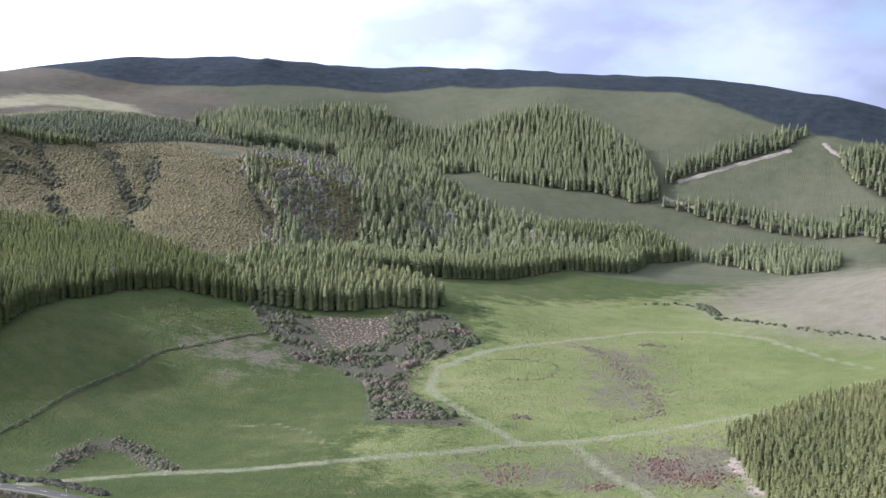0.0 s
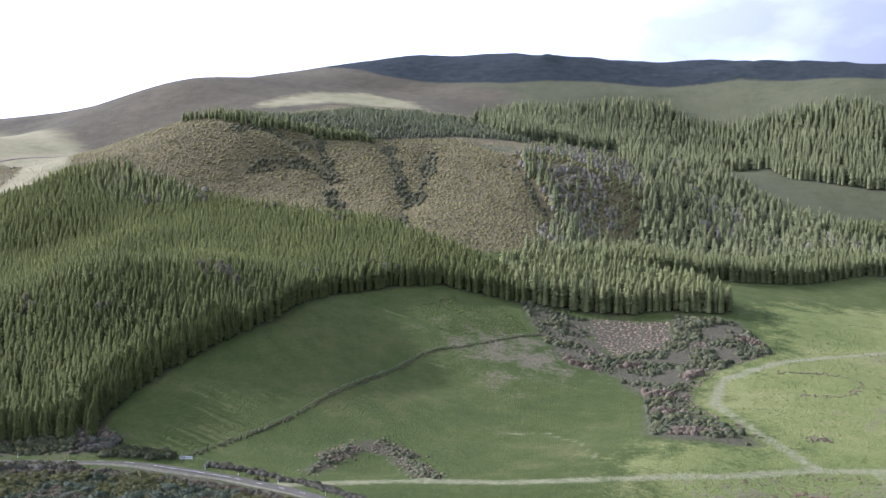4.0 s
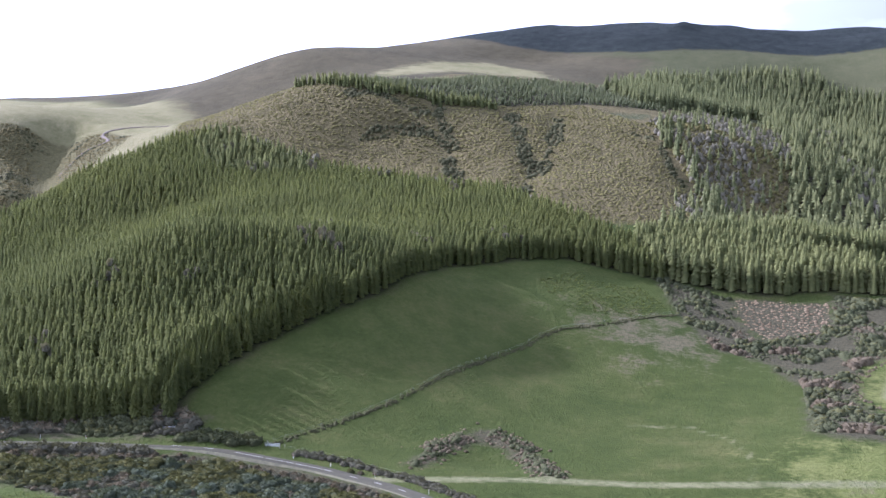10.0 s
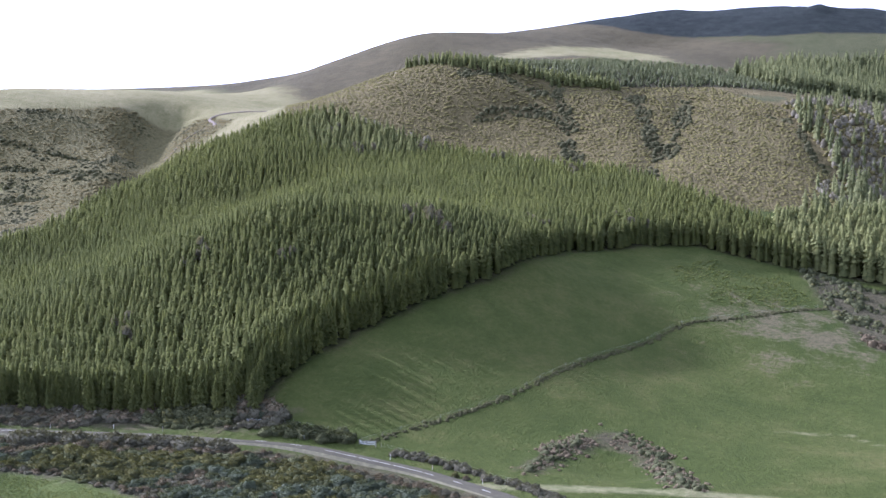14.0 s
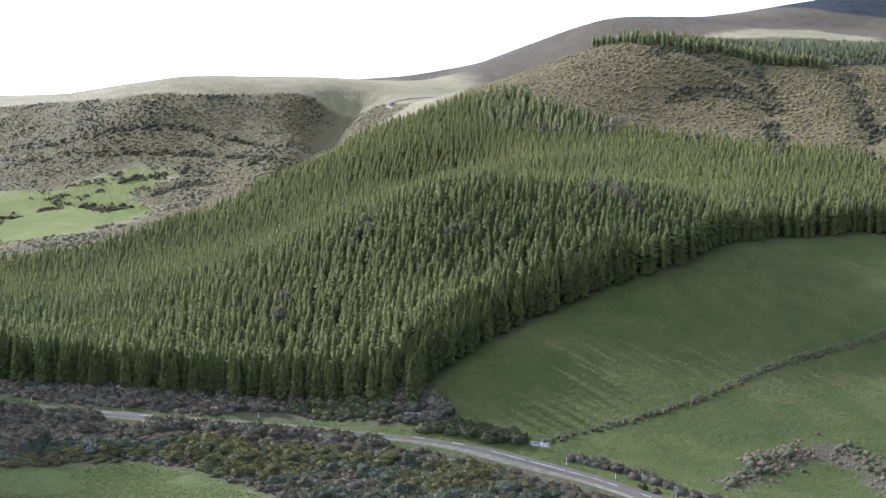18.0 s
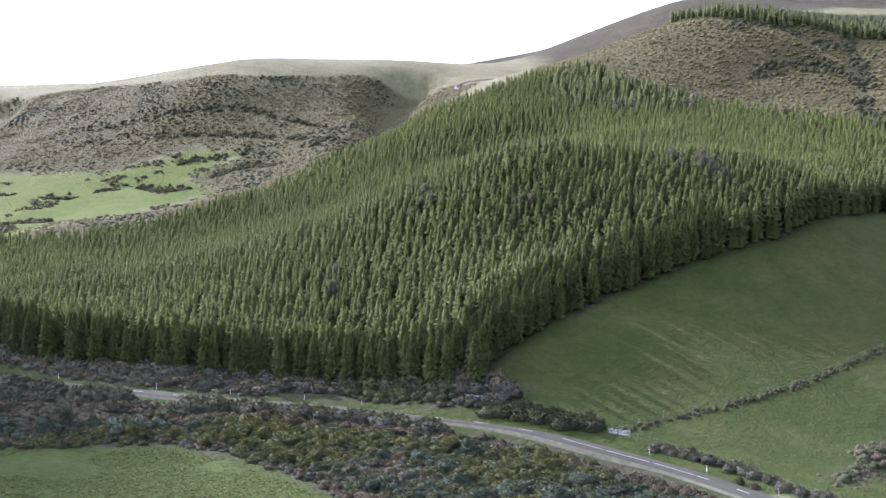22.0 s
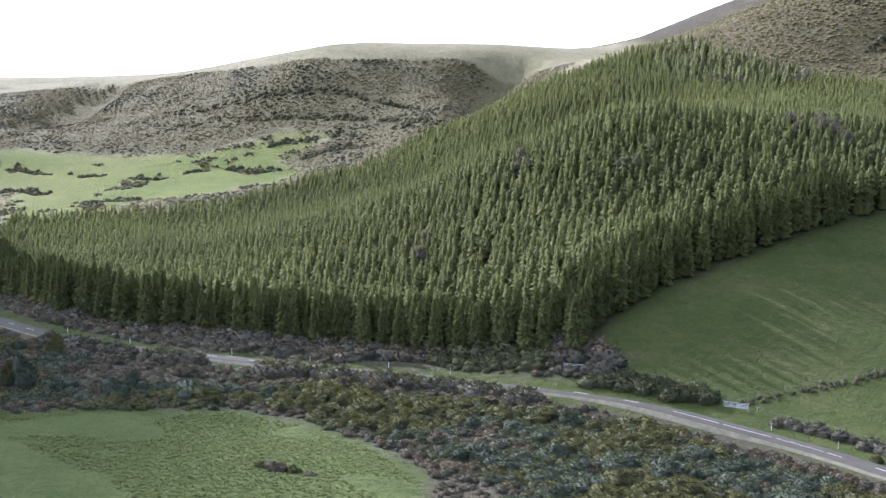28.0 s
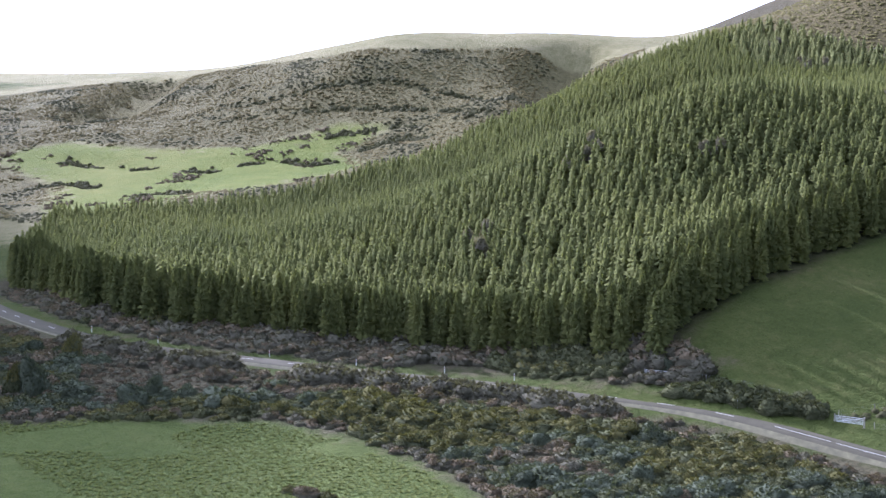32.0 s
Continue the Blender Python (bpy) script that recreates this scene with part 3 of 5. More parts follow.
def relief(x, y):
    """The land with gullies, terraces and small unevenness."""
    x, y = np.asarray(x, float), np.asarray(y, float)
    # The added shade hill is raised out of the same ground sheet.
    z = height(x, y) + unseen_shade_hill(x, y)
    for g in GULLIES:
        d = near_line(g, x, y)
        z = z - (2.2 if g[0][0] > -600 else 19.0) * np.exp(-(d / (8.0 if g[0][0] > -600 else 19.0)) ** 2)
    rough = np.clip(depth_in(WEST_SCRUB, x, y) / 30 + 0.5, 0, 1)
    z = z + rough * (1.1 * ripple(x, y, 30, 3) + 0.6 * ripple(x, y, 11, 5))
    for line in WEST_LINES:
        z = z - 1.4 * np.exp(-(near_line(line, x, y) / 4.0) ** 2)
    heath = np.clip(depth_in(HEATH, x, y) / 30 + 0.3, 0, 1)
    z = z + heath * (0.7 * ripple(x, y, 40, 7) + 0.35 * ripple(x, y, 12, 8))
    far = np.clip((y - 900) / 400, 0, 1)
    z = z + far * 1.6 * ripple(x, y, 70, 9)
    ridge = np.clip(depth_in(SHADED_RIDGE, x, y) / 60, 0, 1)
    z = z + ridge * (2.2 * ripple(x, y, 80, 11) + 1.6 * ripple(x, y, 22, 12))
    z = z + 5.0 * np.exp(-(np.hypot(x + 325, y - 1410) / 11.0) ** 2)
    z = z - 2.4 * np.exp(-(np.hypot(x + 157, y - 428) / 13.0) ** 2) + 0.8 * np.exp(-(near_line(MOUND_ARC, x, y) / 4.0) ** 2)
    return z + 0.35 * ripple(x, y, 18, 1) * (1 - road_level(x, y))


def steps(low, high, fine_low, fine_high, fine, most):
    """Grid lines that are fine in the middle and open out towards the horizon."""
    mid = list(np.arange(fine_low, fine_high + fine, fine))
    out, s = [], fine
    p = mid[-1]
    while p < high:
        s = min(s * 1.07, most)
        p += s
        out.append(p)
    before, s, p = [], fine, mid[0]
    while p > low:
        s = min(s * 1.07, most)
        p -= s
        before.append(p)
    return np.array(before[::-1] + mid + out)


def grid_mesh(name, xs, ys, zs):
    nx, ny = len(xs), len(ys)
    gx, gy = np.meshgrid(xs, ys)
    co = np.stack([gx, gy, zs], -1).reshape(-1, 3)
    i = np.arange((nx - 1) * (ny - 1))
    a = (i // (nx - 1)) * nx + i % (nx - 1)
    return mesh_of(name, co, np.stack([a, a + 1, a + nx + 1, a + nx], 1))


def mesh_of(name, co, faces, smooth=True):
    """A mesh from arrays: places, and faces that all have the same number of corners."""
    me = bpy.data.meshes.new(name)
    k = faces.shape[1]
    me.vertices.add(len(co))
    me.vertices.foreach_set("co", np.asarray(co, np.float32).ravel())
    me.loops.add(faces.size)
    me.loops.foreach_set("vertex_index", np.asarray(faces, np.int32).ravel())
    me.polygons.add(len(faces))
    me.polygons.foreach_set("loop_start", np.arange(0, faces.size, k, dtype=np.int32))
    me.polygons.foreach_set("use_smooth", np.full(len(faces), smooth))
    me.update(calc_edges=True)
    return me


def build_ground():
    xs = steps(-4200, 3600, -560, 130, 4.2, 60)
    ys = steps(-2500, 2600, 285, 730, 4.2, 14)
    gx, gy = np.meshgrid(xs, ys)
    me = grid_mesh("ground", xs, ys, relief(gx, gy))
    x, y = gx.ravel(), gy.ravel()
    woods = np.max([depth_in(a, x, y) for a in (PLANTATION, CLUMP, FAR_WOOD, MEADOW_WOOD, GULLY_WOOD, STRIP_A, STRIP_B, STRIP_C, EAST_WOOD, EAST_STRIP, TOP_WOOD, RIGHT_WOOD)], 0)
    tracks = np.maximum(2.3 - np.min([near_line(t, x, y) for t in (TRACK_A, TRACK_B, TRACK_C)], 0), 0.4 - near_line(TRACK_D, x, y))
    far_lines = 3.2 - near_line([(90, 375), (74, 405), (70, 440)], x, y)
    cover = dict(
        wood=woods, track=tracks, heath=np.max([depth_in(HEATH, x, y), depth_in(GREY_WOOD, x, y) + 8, depth_in(TOP_WOOD, x, y) + 30, depth_in(RAVINE_WOOD, x, y) + 8], 0), scree=np.minimum(depth_in(WEST_SCRUB, x, y), -depth_in(WEST_GREEN, x, y)),
        bracken=np.max([depth_in(a, x, y) for a in (GORSE_BELT, HEATH_PATCH, SCRUB, VERGE, MOUND)], 0),
        patchy=np.max([depth_in(a, x, y) for a in ([(-40, 430), (60, 400), (110, 420), (60, 470), (10, 455)], [(-150, 560), (-120, 580), (-140, 610), (-180, 590)],
                                                    [(20, 540), (50, 520), (60, 640), (30, 660)])], 0) - 6,
        moor=depth_in(MOOR, x, y), pale=depth_in(PALE_FIELD, x, y), lush=depth_in(WEST_GREEN, x, y), meadow=depth_in(NEAR_FIELD, x, y),
        upland=np.where(y > 900, 60.0, -60.0) - 0 * x,
        dry=np.maximum(depth_in(DRY_HILLS, x, y), depth_in(WEST_SCRUB, x, y) + 45), strip=depth_in(DRY_STRIP, x, y), brown=depth_in(EAST_DRY, x, y), bush=depth_in(SHADED_RIDGE, x, y), earth=far_lines)
    for name, values in cover.items():
        at = me.attributes.new(name, "FLOAT", "POINT")
        at.data.foreach_set("value", np.asarray(values, np.float32))
    me.materials.append(M_LAND)
    return tagged(new("ground", me), "green valley pasture and brown hill ground under open sky", "ground", kind="structure")


build_ground()

# ---- trees and bushes ----
rng = np.random.default_rng(4)


def crown_normals(co):
    """Normals that round off a crown: outward from the stem, and up towards the tip."""
    n = np.array(co, float)
    r = np.maximum(np.hypot(n[:, 0], n[:, 1]), 1e-4)
    out = np.clip(r / 0.06, 0, 1)
    n[:, 0], n[:, 1], n[:, 2] = n[:, 0] / r * out, n[:, 1] / r * out, 0.25 + 0.75 * np.clip(n[:, 2], 0, 1) ** 2
    return n / np.linalg.norm(n, axis=1)[:, None]


def conifer_shape(fronds, width, seed, blade, core=0.68, taper=0.80, shoulder=0.0, low=0.05):
    """One conifer crown of height 1: bent fronds set round a dark core, as places and triangles. With a shoulder the crown is a column that comes to a point over that share of its height."""
    r = np.random.default_rng(seed)
    co, tri = [], []
    for i in range(fronds):
        f = (i + r.uniform(-0.5, 0.5)) / (fronds - 1)
        h = low + (0.97 - low) * max(0.0, f) ** 0.85
        if shoulder:
            reach = width * min(1.0, max(0.02, 1.02 - h) / shoulder) ** 0.85 * r.uniform(0.70, 1.20)
        else:
            reach = width * (1.04 - f) ** taper * (0.70 + 0.30 * min(1, (f + 0.05) * 5)) * r.uniform(0.72, 1.22)
        a = i * 2.39996 + r.uniform(-0.5, 0.5)
        c, s = math.cos(a), math.sin(a)
        w = (reach * r.uniform(0.40, 0.70) + 0.008) * blade
        lift = reach * r.uniform(-0.75, 0.35)
        n = len(co)
        co += [(c * reach * (0.55 - 0.65 * blade), s * reach * (0.55 - 0.65 * blade), h + (0.035 + reach * 0.25) * blade), (c * reach * 0.6 - s * w, s * reach * 0.6 + c * w, h + lift * 0.7 - 0.02), (c * reach, s * reach, h + lift),
               (c * reach * 0.6 + s * w, s * reach * 0.6 - c * w, h + lift * 0.7 - 0.02)]
        tri += [(n, n + 1, n + 2), (n, n + 2, n + 3)]
    n = len(co)
    co += [(0, 0, 1.0)] + [(core * width * math.cos(k * 1.2566), core * width * math.sin(k * 1.2566), 0.03) for k in range(5)]
    tri += [(n, n + 1 + k, n + 1 + (k + 1) % 5) for k in range(5)]
    co, tri = np.array(co), np.array(tri)
    p = co[tri]
    face = np.cross(p[:, 1] - p[:, 0], p[:, 2] - p[:, 0])
    inward = (face * crown_normals(co)[tri].mean(1)).sum(1) < 0
    tri[inward] = tri[inward][:, ::-1]
    return co, tri


def lump_shape(rings, per, rough, seed):
    """One shrub of height and radius about 1: an uneven dome with a few swellings."""
    r = np.random.default_rng(seed)
    swell = [(r.uniform(0, 6.28), r.uniform(0.2, 1.3), r.uniform(-1, 1)) for _ in range(5)]
    co, tri = [(0, 0, 1.0 + r.uniform(-0.1, 0.1))], []
    for i in range(1, rings + 1):
        a = i / rings * 1.75
        for k in range(per):
            t = (k + 0.5 * (i % 2)) * 2 * math.pi / per
            g = 1 + 0.35 * rough * r.uniform(-1, 1)
            for st, sa, sw in swell:
                g += rough * sw * math.exp(-((math.cos(t) - math.cos(st)) ** 2 + (math.sin(t) - math.sin(st)) ** 2 + (a - sa) ** 2) / 0.35)
            co.append((math.sin(a) * math.cos(t) * g, math.sin(a) * math.sin(t) * g, max(math.cos(a), -0.12) * g))
    for k in range(per):
        tri.append((0, 1 + k, 1 + (k + 1) % per))
    for i in range(rings - 1):
        for k in range(per):
            a, b = 1 + i * per + k, 1 + i * per + (k + 1) % per
            c, d = a + per, b + per
            tri += [(a, c, d), (a, d, b)]
    return np.array(co), np.array(tri)


def cushion_shape(rings, per, tufts, seed, low=0.06, high=0.12):
    """A rounded shrub made of many small swellings, like a cauliflower, with sprigs."""
    r = np.random.default_rng(seed)
    a = np.repeat(np.arange(1, rings + 1) / rings * 1.7, per)
    t = (np.tile(np.arange(per), rings) + 0.5 * np.repeat(np.arange(rings) % 2, per)) * 2 * math.pi / per
    d = np.stack([np.sin(a) * np.cos(t), np.sin(a) * np.sin(t), np.maximum(np.cos(a), -0.1)], 1)
    d = np.concatenate([[[0, 0, 1.0]], d])
    g = 0.72 + 0.05 * r.normal(size=len(d))
    for _ in range(9):
        q = r.normal(size=3)
        q[2] = abs(q[2])
        q /= np.linalg.norm(q)
        g = np.maximum(g, (0.78 + r.uniform(0, 0.3)) - 1.5 * ((d - q) ** 2).sum(1))
    co = d * g[:, None]
    tri = [(0, 1 + k, 1 + (k + 1) % per) for k in range(per)]
    for i in range(rings - 1):
        for k in range(per):
            p, q = 1 + i * per + k, 1 + i * per + (k + 1) % per
            tri += [(p, p + per, q + per), (p, q + per, q)]
    places = co[r.integers(0, 1 + per * (rings - 1), tufts)]
    co, tri = [tuple(c) for c in co], list(tri)
    for p in places:
        out = p / max(np.linalg.norm(p), 1e-3) + r.normal(size=3) * 0.5
        side = np.cross(out, r.normal(size=3))
        side /= np.linalg.norm(side)
        s, n = r.uniform(low, high), len(co)
        co += [tuple(p + side * s - out * s * 0.3), tuple(p - side * s - out * s * 0.3), tuple(p + out * s * 1.1)]
        tri += [(n, n + 1, n + 2)]
    return np.array(co), np.array(tri)


def blade_shape(seed):
    """A small tussock of a few leaning blades."""
    r = np.random.default_rng(seed)
    co, tri = [], []
    for k in range(6):
        a = k * 1.05 + r.uniform(-0.4, 0.4)
        c, s, n = math.cos(a), math.sin(a), len(co)
        co += [(-s * 0.45, c * 0.45, 0), (s * 0.45, -c * 0.45, 0), (c * r.uniform(0.6, 1.2), s * r.uniform(0.6, 1.2), r.uniform(0.5, 1.0))]
        tri += [(n, n + 1, n + 2)]
    return np.array(co), np.array(tri)


def scatter(area, gap, jitter=0.45, keep=1.0):
    """Places in an area, in loose rows that are gap metres apart."""
    xs, ys = zip(*area)
    gx, gy = np.meshgrid(np.arange(min(xs), max(xs), gap), np.arange(min(ys), max(ys), gap))
    x = gx.ravel() + rng.uniform(-jitter, jitter, gx.size) * gap
    y = gy.ravel() + rng.uniform(-jitter, jitter, gx.size) * gap
    ok = inside(area, x, y) & (rng.uniform(size=x.size) < keep)
    return x[ok], y[ok]


def planted(name, shapes, x, y, tall, wide, material, label, category, sink=0.15, smooth=False, tops=None, share=0.5, soft=False):
    """Many plants joined in one mesh, standing on the ground."""
    z, turn = relief(x, y) - sink, rng.uniform(0, 2 * math.pi, len(x))
    pick = rng.integers(0, len(shapes), len(x))
    cos, tris, slots, normals, base = [], [], [], [], 0
    for s, (co, tri) in enumerate(shapes):
        m = np.nonzero(pick == s)[0]
        if not len(m):
            continue
        c, sn = np.cos(turn[m])[:, None], np.sin(turn[m])[:, None]
        px = (co[None, :, 0] * c - co[None, :, 1] * sn) * wide[m][:, None] + x[m][:, None]
        py = (co[None, :, 0] * sn + co[None, :, 1] * c) * wide[m][:, None] + y[m][:, None]
        pz = co[None, :, 2] * tall[m][:, None] + z[m][:, None]
        cos.append(np.stack([px, py, pz], -1).reshape(-1, 3))
        tris.append((tri[None] + (np.arange(len(m)) * len(co))[:, None, None]).reshape(-1, 3) + base)
        base += len(m) * len(co)
        crown = (co[tri][:, :, 2].mean(1) > 0.5)[None, :] & (rng.uniform(size=(len(m), len(tri))) < share * 1.5 * (rng.uniform(size=(len(m), 1)) < share))
        slots.append(crown.ravel())
        if soft:
            flat = crown_normals(co)
            normals.append(np.stack([flat[None, :, 0] * c - flat[None, :, 1] * sn, flat[None, :, 0] * sn + flat[None, :, 1] * c, flat[None, :, 2] + 0 * c], -1).reshape(-1, 3))
    me = mesh_of(name, np.concatenate(cos), np.concatenate(tris), smooth=smooth or soft)
    if soft:
        me.normals_split_custom_set_from_vertices(np.concatenate(normals))
    me.materials.append(material)
    if tops is not None:
        me.materials.append(tops)
        me.polygons.foreach_set("material_index", np.concatenate(slots).astype(np.int32))
    return tagged(new(name, me), label, category, kind="stuff")


def sizes(n, low, high):
    return rng.uniform(low, high, n)


FINE = [conifer_shape(420, 0.158, k, 0.42, taper=0.56) for k in range(6)]
TALL = [conifer_shape(70, 0.158, 700 + k, 0.66, 0.74, shoulder=0.50, low=0.04) for k in range(6)]
MIDDLE = [conifer_shape(46, 0.132, 20 + k, 0.60, 0.85, shoulder=0.40, low=0.46) for k in range(8)]
SLIM = [conifer_shape(26, 0.138, 500 + k, 0.78, 0.85, shoulder=0.38, low=0.52) for k in range(6)]
YOUNG = [conifer_shape(16, 0.150, 600 + k, 0.80, 0.85, shoulder=0.50, low=0.42) for k in range(6)]
COARSE = [conifer_shape(24, 0.175, 40 + k, 0.80, 0.75, shoulder=0.52, low=0.14) for k in range(6)]
MINI = [lump_shape(2, 6, 0.4, 400 + k) for k in range(6)]
LUMPS = [lump_shape(3, 7, 0.28, k) for k in range(5)]
BUSHES = [cushion_shape(9, 18, 420, 80 + k, 0.05, 0.10) for k in range(6)]
TUSSOCKS = [blade_shape(300 + k) for k in range(5)]
SHRUBS = [cushion_shape(3, 8, 12, 60 + k, 0.10, 0.18) for k in range(6)]
CUSHIONS = [cushion_shape(5, 11, 130, 160 + k, 0.07, 0.15) for k in range(8)]


def heights_of(x, y, low, high):
    return sizes(len(x), low, high) * (1 + 0.06 * ripple(x, y, 24, 31))


def forest(name, area, gap, low, high, shapes, material, label, keep=1.0, slim=1.0, without=None):
    x, y = scatter(area, gap, 0.42, keep)
    if without is not None:
        ok = ~without(x, y)
        x, y = x[ok], y[ok]
    t = heights_of(x, y, low, high)
    return planted(name, shapes, x, y, t, t * slim * sizes(len(x), 0.85, 1.2), material, label, "trees", soft=True)


def front_rows(x, y):
    """The rows of the plantation that face the road and the lower field."""
    return (depth_in(PLANTATION, x, y) < 9.5) & (y < 500) & (x > -480)


def outer_rows(area, deep):
    return lambda x, y: depth_in(area, x, y) < deep


def build_woods():
    edge, pines = outer_rows(PLANTATION, 7.0), lambda x, y: inside(DARK_PINES, x, y)
    forest("conifer_plantation", PLANTATION, 2.7, 10.8, 12.6, MIDDLE, M_SPRUCE, "dense green conifer plantation on a rounded spur", without=lambda x, y: edge(x, y) | front_rows(x, y) | (y > 560))
    forest("upper_plantation", PLANTATION, 2.75, 10.8, 12.6, SLIM, M_SPRUCE, "upper part of the conifer plantation below the heath", without=lambda x, y: edge(x, y) | pines(x, y) | (y <= 560))
    forest("plantation_edge", PLANTATION, 3.0, 10.5, 13.0, TALL, M_SPRUCE, "outer rows of the conifer plantation along the pasture", without=lambda x, y: ~edge(x, y) | front_rows(x, y) | pines(x, y))
    forest("dark_pines", DARK_PINES, 3.6, 10.5, 14.5, TALL, M_PINE, "stand of taller blue-green pines above the plantation", 0.9, 1.15)
    forest("conifer_clump", CLUMP, 3.4, 12, 17, TALL, M_PINE, "clump of tall green conifers beside brown heath", slim=1.1)
    front = outer_rows(FAR_WOOD, 34.0)
    forest("valley_wood_edge", FAR_WOOD, 3.9, 12.5, 14.5, TALL, M_PINE, "even dark edge of a conifer wood along the valley pasture", slim=1.15, without=lambda x, y: ~front(x, y) | (x - 0.55 * (y - 770) < -150))
    forest("valley_wood", FAR_WOOD, 5.2, 7, 14, COARSE, M_HAZY_FARPINE, "dark conifer wood across the valley floor", 0.85, 1.35, without=lambda x, y: front(x, y) & (x - 0.55 * (y - 770) >= -150))
    forest("meadow_wood", MEADOW_WOOD, 4.6, 12, 15, COARSE, M_HAZY_FARPINE, "conifer wood above a green hill meadow", slim=1.2)
    forest("gully_wood", GULLY_WOOD, 5.2, 11, 16, COARSE, M_HAZY_FARPINE, "dark wood filling a gully below the ridge", slim=1.2)
    for area in (STRIP_A, STRIP_B, STRIP_C, EAST_STRIP):
        forest("tree_strip", area, 5.0, 8, 13, COARSE, M_HAZY_FARPINE, "narrow strip of conifers along a field edge", slim=1.25)
    forest("hill_wood", EAST_WOOD, 5.5, 10, 14, COARSE, M_HAZY_FARPINE, "conifers on a far hillside", slim=1.2)
    forest("young_plantation", TOP_WOOD, 4.4, 3.0, 5.0, COARSE, M_SAPLING, "young conifer plantation on top of the heath hill", 0.9, 1.9)
    crest = [(-478, 838), (-475, 848), (-440, 856), (-405, 858), (-372, 880), (-350, 900), (-340, 892), (-368, 866), (-410, 842)]
    forest("crest_pines", crest, 3.6, 6, 8.5, COARSE, M_PINE, "dark row of conifers on the crest of the heath hill", 1.0, 1.4)
    forest("young_pines", RIGHT_WOOD, 2.3, 5.0, 7.2, YOUNG, M_YOUNG, "slope of young yellow-green pines", 1.0, 1.6)
    forest("mixed_conifers", GREY_WOOD, 9.5, 6, 11, COARSE, M_HAZY_FARPINE, "scattered conifers among pale grey woodland", 0.75, 1.2)
    forest("ravine_trees", RAVINE_WOOD, 5.5, 9, 16, COARSE, M_HAZY_FARPINE, "scattered conifers down a hill ravine", 0.8)
    x, y = scatter(GREY_WOOD, 3.6, 0.5, 0.75)
    ok = ripple(x, y, 45, 91) + 0.5 * ripple(x, y, 14, 92) > -0.35
    x, y = x[ok], y[ok]
    t = sizes(len(x), 2.0, 4.6)
    planted("grey_woodland", SHRUBS, x, y, t, t * sizes(len(x), 0.50, 0.75), M_GREY, "pale grey leafless woodland on a hillside", "trees", smooth=True)
    x, y = scatter(GREY_WOOD, 3.2, 0.5, 0.8)
    t = sizes(len(x), 0.7, 1.8)
    planted("slope_scrub", LUMPS, x, y, t, t * sizes(len(x), 0.9, 1.3), M_HEATHER, "brown scrub under the grey woodland", "scrub", smooth=True)
    x, y = scatter(FAR_WOOD, 7.0, 0.5, 0.5)
    ok = (ripple(x, y, 50, 93) > 0.0) & (depth_in(FAR_WOOD, x, y) > 36)
    x, y = x[ok], y[ok]
    t = sizes(len(x), 5.0, 9.0)
    planted("valley_broadleaves", SHRUBS, x, y, t, t * sizes(len(x), 0.45, 0.65), M_GREY, "grey leafless trees among the valley conifers", "trees", smooth=True)
    # scrub that fringes the plantation below the heath
    fringe = [(-500, 750), (-470, 766), (-400, 762), (-340, 762), (-280, 757), (-250, 738), (-258, 724), (-300, 738), (-340, 741), (-400, 741), (-470, 750)]
    x, y = scatter(fringe, 4.2, 0.5, 0.6)
    t = sizes(len(x), 2.0, 5.0)
    planted("fringe_scrub", SHRUBS, x, y, t, t * sizes(len(x), 0.5, 0.8), M_GREY, "pale grey bushes between plantation and heath", "scrub", smooth=True)


build_woods()


def part(name, co, faces, material, parent, label="", smooth=False):
    me = mesh_of(name, np.asarray(co, float), np.asarray(faces), smooth)
    me.materials.append(material)
    ob = new(name, me)
    ob.parent = parent
    return tagged(ob, label) if label else ob


def tube(bottom, top, r0, r1, sides=7):
    """A tapered round bar between two places."""
    a, b = Vector(bottom), Vector(top)
    q = (b - a).to_track_quat("Z", "Y")
    co = [a + q @ Vector((math.cos(k * 2 * math.pi / sides) * r0, math.sin(k * 2 * math.pi / sides) * r0, 0)) for k in range(sides)]
    co += [b + q @ Vector((math.cos(k * 2 * math.pi / sides) * r1, math.sin(k * 2 * math.pi / sides) * r1, 0)) for k in range(sides)]
    co += [a, b]
    tri = []
    for k in range(sides):
        j = (k + 1) % sides
        tri += [(k, j, sides + j), (k, sides + j, sides + k), (2 * sides, j, k), (2 * sides + 1, sides + k, sides + j)]
    return np.array([tuple(c) for c in co]), np.array(tri)


def joined(*pieces):
    co, tri, base = [], [], 0
    for c, t in pieces:
        co.append(c)
        tri.append(t + base)
        base += len(c)
    return np.concatenate(co), np.concatenate(tri)


